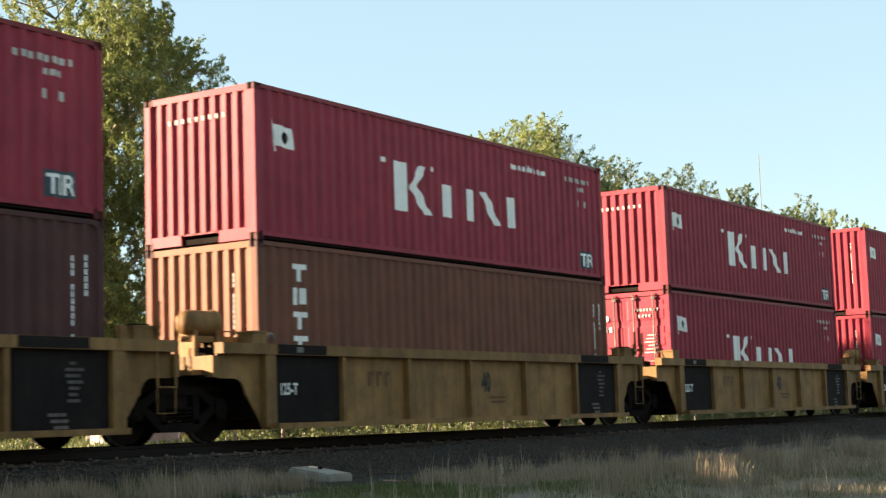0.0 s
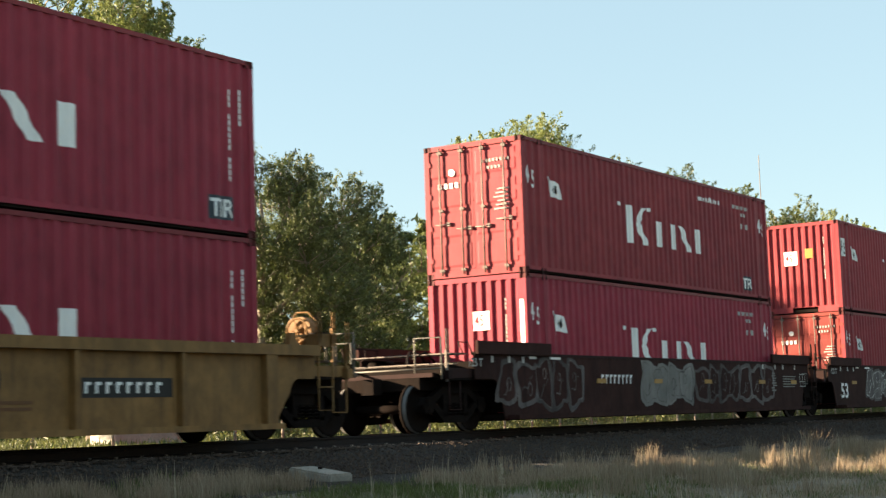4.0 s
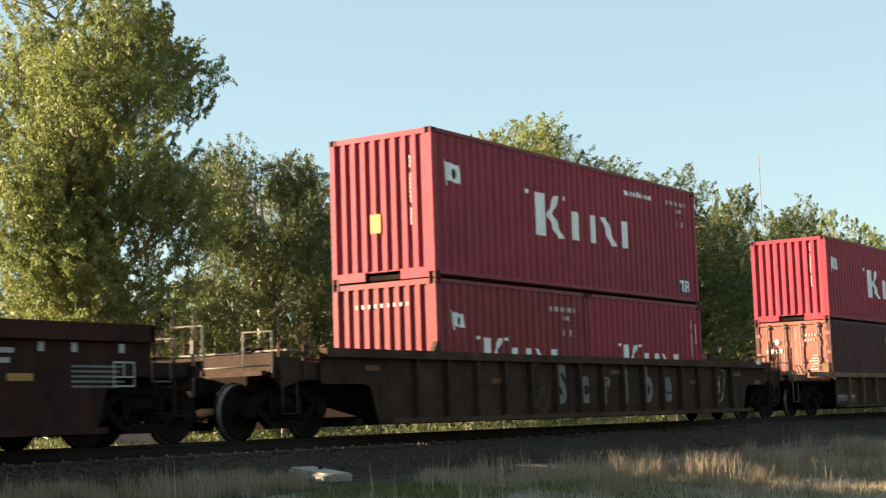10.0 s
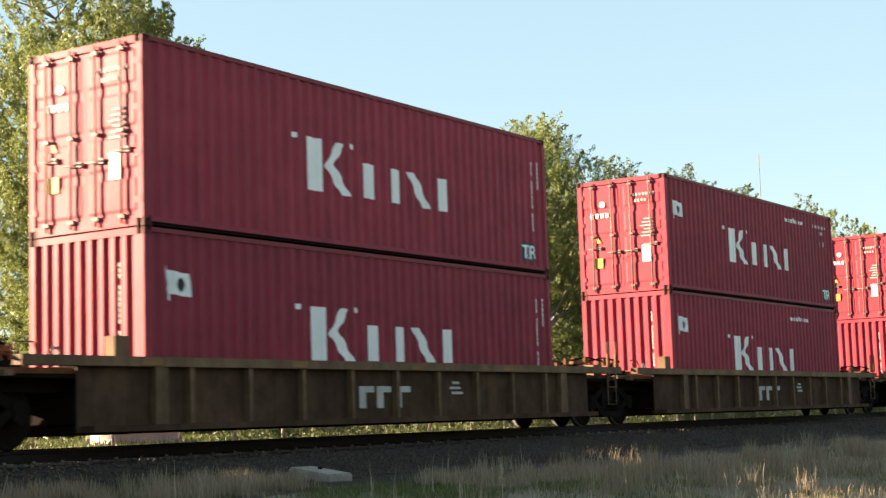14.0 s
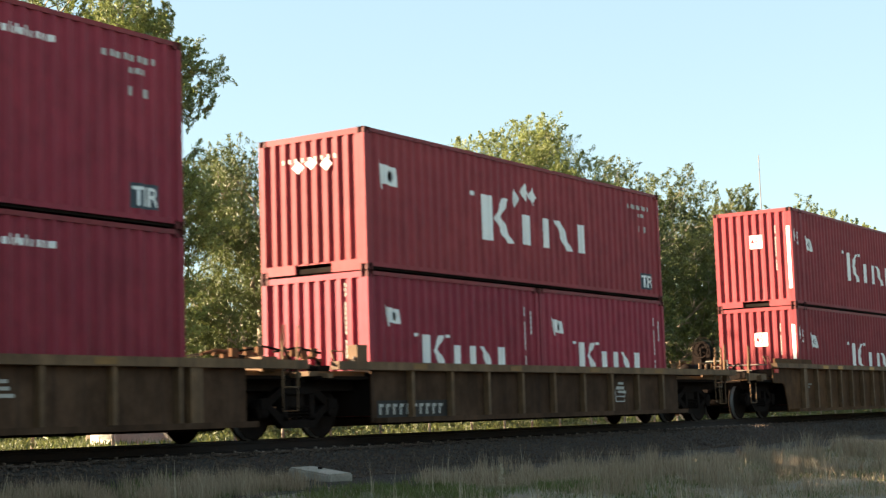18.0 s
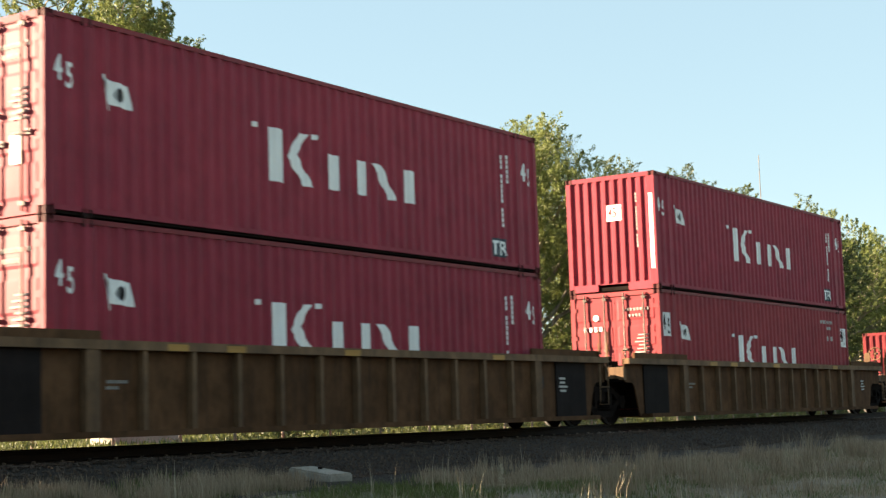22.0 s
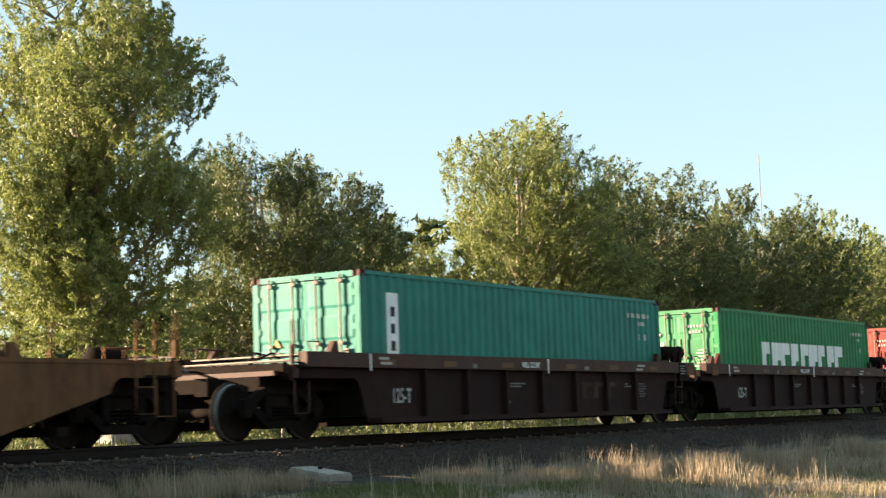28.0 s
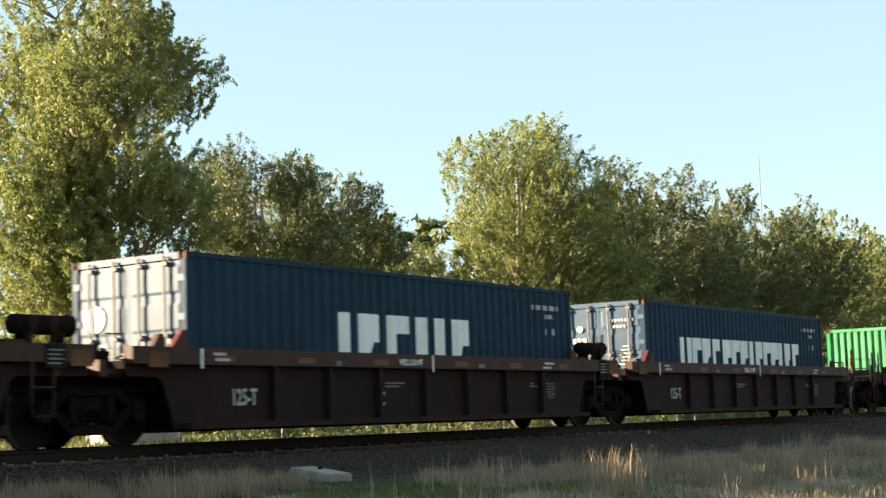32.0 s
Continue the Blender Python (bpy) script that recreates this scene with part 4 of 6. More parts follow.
def deck_gear(car, style, skin, x, s, top, couples):
    """Brackets, valves, hoses and a box on the deck of a joint; s is the side that the joint lies on."""
    def put(name, build, mat, y, dx=0.0):
        shared(name, (name, style), build, mat, car, at=(x + s * dx, s * y, 0)).rotation_euler = (0, 0, 0 if s > 0 else math.pi)
    if couples:
        put("running_board", lambda bm: (box(bm, -0.55, 0.07, -1.18, 1.18, top - 0.045, top - 0.02)), STEEL, 0.0)
        put("hand_rail", lambda bm: (tube(bm, [(-0.9, -1.22, top - 0.1), (-0.9, -1.22, top + 0.16), (-0.1, -1.22, top + 0.18), (-0.1, -1.22, top - 0.1)], 0.02, 6), tube(bm, [(-0.5, -1.22, top - 0.1), (-0.5, -1.22, top + 0.17)], 0.016, 6)), skin, 0.0)
        put("reservoir", lambda bm: tube(bm, [(-0.75, -0.75, 1.30), (-0.72, -0.75, 1.30), (-0.70, -0.75, 1.30), (-0.10, -0.75, 1.30), (-0.07, -0.75, 1.30)], [0.05, 0.12, 0.15, 0.15, 0.05], 12), IRON, 0.0)
        put("brake_lever", lambda bm: tube(bm, [(-0.5, 0, 1.2), (0.0, -0.02, top + 0.02), (0.5, 0, top - 0.12)], 0.02, 6), IRON, 0.6)
        put("hose", lambda bm: tube(bm, [(-0.4, 0.1, 1.15), (-0.25, 0.0, top - 0.02), (0.05, -0.06, top + 0.03), (0.3, 0.05, top - 0.1), (0.5, 0.2, 1.05)], 0.024, 7), SLATE, 0.30)
        return
    put("tool_box", lambda bm: box(bm, -0.20, 0.20, -0.17, 0.17, 1.1, top + 0.06), skin, -1.12, -0.15)
    put("valve", lambda bm: (box(bm, -0.16, 0.16, -0.13, 0.13, 1.1, top - 0.05), tube(bm, [(0, 0, top - 0.06), (0, 0, top + 0.07)], 0.05, 8), tube(bm, [(0.1, 0, top - 0.1), (0.3, 0.05, top - 0.06)], 0.04, 8)), IRON, 0.84)
    put("pin_bracket", lambda bm: (box(bm, -0.12, 0.12, -0.30, -0.24, 1.1, top - 0.1), box(bm, -0.12, 0.12, 0.24, 0.30, 1.1, top - 0.1), tube(bm, [(0, -0.36, top - 0.18), (0, 0.36, top - 0.18)], 0.035, 8)), skin, -0.2, 0.28)
    put("brake_lever", lambda bm: tube(bm, [(-0.5, 0, 1.2), (0.0, -0.02, top + 0.10), (0.5, 0, top - 0.05)], 0.024, 6), IRON, -0.6)
    put("hose", lambda bm: tube(bm, [(-0.4, 0.1, 1.15), (-0.25, 0.0, top + 0.02), (0.05, -0.06, top + 0.07), (0.3, 0.05, top - 0.06), (0.5, 0.2, 1.15)], 0.026, 7), SLATE, 0.30)
    put("hose", lambda bm: tube(bm, [(-0.4, 0.1, 1.15), (-0.25, 0.0, top + 0.02), (0.05, -0.06, top + 0.07), (0.3, 0.05, top - 0.06), (0.5, 0.2, 1.15)], 0.026, 7), SLATE, -0.85, 0.1)
    if style.startswith("olive48"):
        rng = random.Random(8)
        for k in range(28):
            px, py, z = rng.uniform(-0.8, 0.8), rng.uniform(-1.15, 1.15), top - 0.10 + 0.34 * rng.random() ** 1.6
            d, e, r, kink = rng.uniform(-0.5, 0.5), rng.uniform(-0.5, 0.5), rng.choice((0.014, 0.02, 0.03)), rng.uniform(-0.05, 0.09)
            shared("lashing_rod", ("rod", k % 9), lambda bm: tube(bm, [(-d, -e, 0), (0, 0, kink), (d, e, -0.03)], r, 5), TAN if k % 3 else IRON, car, at=(x + s * (px + 0.25), py, z))
        for k in range(6):
            shared("lashing_block", ("lblock",), lambda bm: box(bm, -0.08, 0.08, -0.03, 0.03, 0, 0.14), TAN, car, at=(x + s * (rng.uniform(-0.7, 0.7) + 0.25), rng.uniform(-1.1, 1.1), top - 0.1 + 0.25 * rng.random()))
        put("cross_brace", lambda bm: (tube(bm, [(-0.25, 0, top - 0.35), (0.25, 0, top + 0.22)], 0.025, 5), tube(bm, [(0.25, 0, top - 0.35), (-0.25, 0, top + 0.22)], 0.025, 5)), IRON, -1.25, 0.5)
    put("lug", lambda bm: tube(bm, [(0.07 * math.cos(a), 0, top + 0.04 + 0.07 * math.sin(a)) for a in np.linspace(0, 6.283, 13)], 0.022, 6), STEEL, 1.28, -0.5)


def swap_xy(bm):
    for v in bm.verts:
        v.co.x, v.co.y = v.co.y, v.co.x


def free_end(car, style, skin, x, s, top):
    """What stands at an end that couples: side plates, tread, lever, stirrup, tall hairpin grabs."""
    rot = (0, 0, 0 if s > 0 else math.pi)
    deep = style == "mud48"
    plate = [(-1.45, 0.96), (-1.45, 1.24), (-0.55, 1.30), (0.02, 1.34), (0.02, 1.02), (-0.20, 0.84), (-0.40, 0.88), (-0.75, 0.98)] if deep else [(-1.45, 1.04), (-1.45, 1.20), (0.02, 1.22), (0.02, 1.08), (-0.30, 1.02)]
    for y in (-1.28, 1.28):
        shared("end_plate", ("eplate", style), lambda bm: prism(bm, plate, -0.025, 0.025), skin, car, at=(x, y, 0)).rotation_euler = rot
        shared("stirrup", ("stirrup", style), lambda bm: tube(bm, [(-0.20, 0, 0.95), (-0.20, 0, 0.42), (0.18, 0, 0.42), (0.18, 0, 0.95)], 0.016, 6), skin, car, at=(x - s * 0.35, y * 1.06, 0))
        for dx in (-0.12, -0.75) if deep else (-0.12,):
            shared("grab_stanchion", ("stan", style), lambda bm: (box(bm, -0.025, 0.025, -0.02, 0.02, 0.95, 1.55), tube(bm, [(-0.03, -0.03, 1.30), (-0.03, -0.03, 1.95), (0.05, -0.03, 1.95), (0.05, -0.03, 1.30)], 0.013, 6)), STEEL if style == "grey53" else skin, car, at=(x + s * dx, y * 1.04, 0))
    sill = [(-1.32, 1.40), (1.32, 1.40), (1.32, 1.10), (0.70, 0.84), (-0.70, 0.84), (-1.32, 1.10)] if deep else [(-1.32, 1.24), (1.32, 1.24), (1.32, 1.10), (0.60, 0.98), (-0.60, 0.98), (-1.32, 1.10)]
    shared("end_sill", ("esill", style), lambda bm: (prism(bm, sill, -0.03, 0.03), swap_xy(bm)), skin if deep else IRON, car, "broad end sill", at=(x + s * 0.06, 0, 0))
    shared("tread", ("tread", style), lambda bm: [box(bm, -0.62 + 0.1 * k, -0.56 + 0.1 * k, -1.24, 1.24, 1.285, 1.305) for k in range(6)], STEEL, car, "steel tread bars", at=(x, 0, 0)).rotation_euler = rot
    shared("uncoupling_lever", "unlever", lambda bm: tube(bm, [(0.05, -1.42, 1.02), (0.06, -1.36, 1.12), (0.07, -0.3, 1.12), (0.12, 0.0, 1.06), (0.12, 0.05, 0.95)], 0.014, 6), STEEL, car, at=(x, 0, 0)).rotation_euler = rot


def ladder(bm, top):
    """Two uprights with hairpin tops, rungs and a stirrup below."""
    for dx in (-0.19, 0.19):
        box(bm, dx - 0.014, dx + 0.014, -0.03, 0.0, 0.86, top + 0.30)
        tube(bm, [(dx - 0.03, -0.05, top + 0.05), (dx - 0.03, -0.05, top + 0.56), (dx + 0.04, -0.05, top + 0.56), (dx + 0.04, -0.05, top + 0.05)], 0.012, 6)
    tube(bm, [(-0.19, -0.01, 0.9), (-0.19, -0.01, 0.46), (0.19, -0.01, 0.46), (0.19, -0.01, 0.9)], 0.010, 6)
    for z in (0.84,):
        tube(bm, [(-0.19, -0.03, z), (0.19, -0.03, z)], 0.013, 6)


def drum_mesh(bm):
    prof = [(-0.42, 0.04), (-0.40, 0.12), (-0.34, 0.18), (-0.22, 0.205), (0.25, 0.205), (0.27, 0.225), (0.32, 0.225), (0.34, 0.15), (0.42, 0.08)]
    rings = [[bm.verts.new((x, r * math.cos(k * 0.3927), r * math.sin(k * 0.3927))) for k in range(16)] for x, r in prof]
    for a, b in zip(rings, rings[1:]):
        for k in range(16):
            bm.faces.new((a[k], a[(k + 1) % 16], b[(k + 1) % 16], b[k])).smooth = True
    bm.faces.new(rings[0])
    bm.faces.new(rings[-1])


def brake_stand(bm):
    """Upright housing with a round head, a chain tube down its side."""
    arc = [(0.24 * math.cos(a), 1.84 + 0.24 * math.sin(a)) for a in np.linspace(0, math.pi, 11)]
    prism(bm, [(0.15, 1.08), (0.24, 1.5)] + arc + [(-0.24, 1.5), (-0.15, 1.08)], -0.09, 0.09)
    tube(bm, [(0.0, -0.13, 1.0), (0.0, -0.13, 1.9)], 0.03, 6)
    tube(bm, [(0.3, 0.0, 1.0), (0.3, 0.0, 2.0), (0.12, 0.0, 2.16), (-0.12, 0.0, 2.16), (-0.3, 0.0, 2.0), (-0.3, 0.0, 1.0)], 0.016, 6)
    for v in bm.verts:
        v.co.x, v.co.y = v.co.y, v.co.x


def slim_stand(bm):
    """A narrow tapered post with a small round head, a gear case behind it and a step below."""
    arc = [(0.10 * math.cos(a), 1.98 + 0.10 * math.sin(a)) for a in np.linspace(0, math.pi, 9)]
    prism(bm, [(0.13, 1.06), (0.10, 1.7)] + arc + [(-0.10, 1.7), (-0.16, 1.06)], -0.05, 0.05)
    box(bm, -0.16, 0.16, -0.13, -0.05, 1.30, 1.36)
    tube(bm, [(-0.45, 0.0, 1.42), (0.45, 0.0, 1.42)], 0.018, 6)
    for v in bm.verts:
        v.co.x, v.co.y = v.co.y, v.co.x


def brake_wheel(bm):
    ring = [(0.21 * math.cos(a), 0, 0.21 * math.sin(a)) for a in np.linspace(0, 2 * math.pi, 21)]
    tube(bm, ring, 0.02, 6)
    for k in range(5):
        a = k * 1.2566
        tube(bm, [(0, 0.03, 0), (0.21 * math.cos(a), 0, 0.21 * math.sin(a))], 0.013, 5)
    tube(bm, [(0, -0.03, 0), (0, 0.2, 0)], 0.035, 8)
    for v in bm.verts:
        v.co.x, v.co.y = v.co.y, v.co.x


# painted marks on the cars, on the near side
def car_polys(name, polys, material, label="", y_out=0.155):
    def m(car, hp, top, bot, ys):
        bm = flat_polys([[(x - 0, z) for x, z in p] for p in polys(hp, top)])
        ob = part(name, bm, material, car, label, at=(0, -ys - y_out, 0))
        if name.endswith("marking"):
            ob["kind"] = "stuff"
    return m


def car_text(txt, x, z, size, material, squeeze=0.7, out=0.02, spread=None, bold=0.022):
    def m(car, hp, top, bot, ys):
        if spread:
            for i, ch in enumerate(txt):
                bm = text_flat(ch, size, squeeze, bold)
                part("writing", bm, material, car, at=(-hp + x + spread * i, -ys - out, z))
        else:
            part("writing", text_flat(txt, size, squeeze, bold), material, car, at=(-hp + x, -ys - out, z))
    return m


def ribbon(pts, th, closed):
    """A flat sprayed line of uneven width along pts (x, z)."""
    bm = bmesh.new()
    n = len(pts)
    rows = []
    for i in range(n):
        p, q = (pts[(i - 1) % n], pts[(i + 1) % n]) if closed else (pts[max(i - 1, 0)], pts[min(i + 1, n - 1)])
        dx, dz = q[0] - p[0], q[1] - p[1]
        ln = math.hypot(dx, dz) or 1
        t = th * (0.7 + 0.3 * math.sin(i * 0.9))
        rows.append([bm.verts.new((pts[i][0] - k * dz / ln * t, 0, pts[i][1] + k * dx / ln * t)) for k in (1, -1)])
    for i in range(n if closed else n - 1):
        a, b = rows[i], rows[(i + 1) % n]
        bm.faces.new((a[0], a[1], b[1], b[0]))
    return bm


def graffiti(seed, spans):
    """Swollen sprayed shapes side by side, each an outline, some filled, with a small loop and a slash inside; no letters."""
    def m(car, hp, top, bot, ys):
        rng = random.Random(seed)
        layer = 0
        zc, zh = (top + bot) / 2 + 0.05, (top - bot) * 0.43
        for x0, x1, mat, filled in spans:
            x = x0
            while x < x1:
                w = rng.uniform(0.62, 0.98)
                ph, hh = rng.uniform(0, 6.3), zh * rng.uniform(0.78, 1.0)
                lean = rng.uniform(-0.12, 0.25)
                pts = []
                for i in range(26):
                    a = 6.2832 * i / 26
                    c, sn = math.cos(a), math.sin(a)
                    r = 1 + 0.13 * math.sin(3 * a + ph) + 0.09 * math.sin(5 * a - ph)
                    u, v = abs(c) ** 0.62 * math.copysign(1, c) * r, abs(sn) ** 0.62 * math.copysign(1, sn) * r
                    pts.append((x + w / 2 + w * 0.52 * u + lean * v * hh, zc + hh * v * 0.95))
                layer += 1
                out = -ys - 0.0165 - 0.0007 * (layer % 14)
                if filled:
                    mx, mz = x + w / 2, zc
                    cloud = bmesh.new()
                    cloud.faces.new([cloud.verts.new((mx + (p[0] - mx) * 1.05 + 0.03 * math.sin(7 * k), 0, mz + (p[1] - mz) * rng.uniform(0.98, 1.06))) for k, p in enumerate(pts)])
                    part("graffiti", cloud, FAINT_MARK if filled is True else WORN_FILL, car, at=(-hp, -ys - 0.0162 + 0.00004 * (layer % 9), 0))
                    pts = [(mx + (p[0] - mx) * 0.80, mz + (p[1] - mz) * 0.84) for p in pts]
                    fill = bmesh.new()
                    fill.faces.new([fill.verts.new((p[0], 0, p[1])) for p in pts])
                    part("graffiti", fill, FAINT_MARK if filled is True else filled, car, "sprayed grey fill", at=(-hp, out, 0))
                part("graffiti", ribbon(pts, rng.uniform(0.012, 0.024), True), mat, car, at=(-hp, out - 0.0004, 0))
                cx, cz, rr = x + w * rng.uniform(0.4, 0.6), zc + hh * rng.uniform(-0.35, 0.4), rng.uniform(0.05, 0.10)
                loop = [(cx + rr * math.cos(k * 0.7), cz + 1.5 * rr * math.sin(k * 0.7)) for k in range(9)]
                part("graffiti", ribbon(loop, 0.014, True), mat, car, at=(-hp, out - 0.0005, 0))
                z0 = zc - hh * rng.uniform(0.2, 0.7)
                slash = [(x + w * (0.25 + 0.5 * k / 6) + 0.04 * math.sin(k), z0 + 0.08 * math.sin(k * 1.3 + ph) + hh * 0.1 * k) for k in range(7)]
                part("graffiti", ribbon(slash, 0.013, False), mat, car, at=(-hp, out - 0.0006, 0))
                x += w * rng.uniform(0.82, 0.98)
    return m


def outline_sign(x, z, w, h):
    """A stencilled frame with a bar across and one upright."""
    def m(car, hp, top, bot, ys):
        t = 0.022
        pol = [rect(0, w, 0, t), rect(0, w, h - t, h), rect(0, t, t, h - t), rect(w - t, w, t, h - t), rect(t, w - t, h * 0.36, h * 0.36 + t), rect(w * 0.47, w * 0.47 + t, h * 0.36 + t, h - t)]
        part("sign_frame", flat_polys(pol), GREY_MARK, car, "grey stencilled frame", at=(-hp + x, -ys - 0.024, z))
    return m


def reflectors(xs, z, mat=None, out=0.03):
    def m(car, hp, top, bot, ys):
        for x in xs:
            shared("reflector", ("refl",), lambda bm: box(bm, -0.22, 0.22, -0.004, 0.004, -0.05, 0.05), mat or YELLOW_MARK, car, at=(-hp + x, -ys - out, z))
    return m


def small_print(x, z, rows, w=0.55, mat=None, out=0.055, h=0.045):
    def m(car, hp, top, bot, ys):
        rng = random.Random(int(x * 100))
        pol = []
        for i in range(rows):
            a = rng.uniform(0, 0.12)
            pol.append(rect(a, w - rng.uniform(0, 0.2), -i * h * 1.9, -i * h * 1.9 + h))
        part("small_print", flat_polys(pol), mat or GREY_MARK, car, at=(-hp + x, -ys - out, z))["kind"] = "stuff"
    return m


def name_block(x, z, h, widths, mat, out=0.02, plate=None):
    def m(car, hp, top, bot, ys):
        if plate:
            part("number_panel", flat_polys([rect(-0.06, plate, -0.06, h + 0.06)]), BLACK_MARK, car, at=(-hp + x, -ys - out, z))
        pol, u = [], 0
        for w in widths:
            pol += [rect(u, u + w * 0.45, 0, h), rect(u + w * 0.45, u + w, h * 0.72, h)]
            u += w + 0.08
        part("name_marking", flat_polys(pol), mat, car, at=(-hp + x, -ys - out - 0.004, z))["kind"] = "stuff"
    return m


def build_train():
    # articulated ochre car
    common = [car_text("125-T", 1.98, 0.72, 0.26, WHITE, 0.75, 0.055), small_print(1.9 + 11.0, 1.15, 7, 0.42, SPRAY), small_print(12.6, 0.45, 3, 0.4, SPRAY), name_block(4.4, 0.86, 0.26, (0.17, 0.17, 0.17), BROWN_MARK),
              car_text("40", 8.15, 0.74, 0.50, BLACK_MARK, 0.62, 0.02, None, 0.05), small_print(8.4, 0.62, 2, 0.7, BROWN_MARK, 0.02), small_print(2.2, 1.40, 1, 0.3, FAINT_MARK, 0.16, 0.09)]
    lab = "ochre yellow articulated well car with dark end panels"
    well_car("ochre40", 1.83, 17.37, [1.83], lab, marks=common, drum=True)
    well_car("ochre40", 17.37, 32.91, [17.37], lab, marks=common, drum=True)
    well_car("ochre40", 32.91, 48.44, [32.91], lab, marks=common)
    well_car("ochre40", 48.44, 64.9, [48.44, 63.75], "ochre yellow end well car with hand brake", dark_ends=(True, False), marks=common[:1] + common[3:6] + [name_block(9.95, 0.76, 0.16, (0.12,) * 8, WHITE, plate=1.75)],
             drum=True, free=(False, True), wheel_brake=64.2)
    # dark articulated car with graffiti
    lab = "sooty dark brown smooth-sided well car with grey graffiti"
    base = [car_text("125 T", 1.15, 1.24, 0.22, GREY_MARK, 1.0), small_print(3.4, 1.42, 1, 0.35, WHITE, 0.02, 0.08), small_print(4.3, 1.42, 1, 0.5, WHITE, 0.02, 0.08), car_polys("label_marking", lambda hp, top: [rect(-hp + x, -hp + x + 0.10, top - 0.20, top - 0.07) for x in (1.95, 2.6, 3.15)] + [rect(hp - x, hp - x + 0.10, top - 0.20, top - 0.07) for x in (2.0, 2.9, 3.5, 4.4)], GREY_MARK, "small pale label plates", 0.02),
            car_polys("label_marking", lambda hp, top: [rect(hp - 2.9, hp - 1.9 - 0.1 * (k % 3), 1.12 - 0.07 * k, 1.15 - 0.07 * k) for k in range(5)] + [rect(hp - 1.35, hp - 0.95, 0.92, 0.94), rect(hp - 1.35, hp - 0.95, 1.22, 1.24), rect(hp - 1.35, hp - 1.33, 0.92, 1.24), rect(hp - 0.97, hp - 0.95, 0.92, 1.24)], FAINT_MARK, "faint stencilled label", 0.02)]
    well_car("grey53", 67.2, 87.68, [68.3], lab, guard=True, free=(True, False),
             marks=base + [graffiti(3, [(2.2, 5.6, SPRAY, GRIMY), (8.6, 11.4, SPRAY, True), (11.6, 16.6, SPRAY, GRIMY)]), outline_sign(18.9, 0.85, 0.42, 0.36), reflectors((6.6, 9.5, 12.4, 16.0, 18.4), 0.98), name_block(6.6, 0.92, 0.2, (0.12,) * 8, WHITE), small_print(16.7, 1.2, 8, 0.4, FAINT_MARK, 0.02, 0.035)])
    well_car("grey53", 87.68, 107.38, [87.68], lab, guard=True,
             marks=base + [car_text("53", 1.95, 0.50, 0.62, WHITE, 1.15), graffiti(11, [(4.4, 7.3, GREY_MARK, SPRAY), (8.3, 10.4, SPRAY, GRIMY)]), car_text("tion", 11.1, 0.92, 0.20, WHITE, 0.9), reflectors((3.2, 7.0, 12.0, 14.2, 17.4), 0.98), small_print(17.3, 1.2, 8, 0.4, FAINT_MARK, 0.02, 0.035)])
    well_car("grey53", 107.38, 128.3, [107.38, 127.1], lab, guard=True, free=(False, True),
             marks=base + [car_text("53", 1.95, 0.50, 0.62, WHITE, 1.15), graffiti(23, [(4.2, 9.0, SPRAY, GRIMY), (9.1, 12.4, SPRAY, GRIMY)]), outline_sign(18.8, 0.85, 0.42, 0.36), reflectors((3.2, 4.6, 7.2, 8.9, 17.1), 0.98), name_block(13.0, 0.98, 0.15, (0.10,) * 8, WHITE), small_print(9.6, 1.02, 1, 1.2, GREY_MARK, 0.02), small_print(15.8, 1.3, 2, 1.2, GREY_MARK, 0.02, 0.07)])
    # single olive car with graffiti letters
    well_car("mud48", 129.5, 152.2, [130.4, 151.3], "grimy olive ribbed single well car with grey graffiti", free=(True, True),
             marks=[car_text("Scribe", 9.45, 0.48, 1.08, FAINT_MARK, 0.78, 0.05, 1.045, 0.045), graffiti(5, [(8.4, 8.9, SPRAY, False)]), reflectors((2.9, 12.2, 19.2), 1.18, BROWN_MARK), reflectors((7.1, 16.4, 20.6), 0.97, BROWN_MARK), small_print(20.2, 1.44, 1, 0.4, WHITE, 0.16, 0.09), graffiti(31, [(17.7, 18.2, GREY_MARK, False)])])
    # five wells with yellow top chords
    lab = "grimy olive well car with yellow-painted top chords"
    xs = (152.4, 170.42, 188.62, 206.87, 224.68, 242.4)
    for i in range(5):
        tr = [155.0 if i == 0 else xs[i]] + ([240.5] if i == 4 else [])
        well_car("olive48" if i == 0 else "olive48_end" if i == 4 else "olive48_dusty", xs[i], xs[i + 1], tr, lab, free=(i == 0, i == 4), wheel_brake=242.3 if i == 4 else None,
                 marks=[name_block(4.15, 0.42, 0.17, (0.12,) * 8, GREY_MARK, 0.022, 1.7) if i == 0 else name_block(8.15, 0.48, 0.38, (0.44, 0.44, 0.52), GREY_MARK, 0.022) if i < 4 else name_block(1.85, 0.36, 0.19, (0.13,) * 10, GREY_MARK, 0.022, 2.2)]
                 + ([outline_sign(10.95, 0.51, 0.45, 0.30)] if i == 4 else []) + [small_print(11.0, 0.9, 3, 0.5, GREY_MARK, 0.02, 0.05), reflectors((3.0, 6.4, 9.8, 13.0), 1.21, OCHRE, 0.152)])
    # three 53-foot wells
    lab = "grimy yellow ribbed well car with dark end panels"
    xs = (243.9, 264.4, 284.0, 304.3)
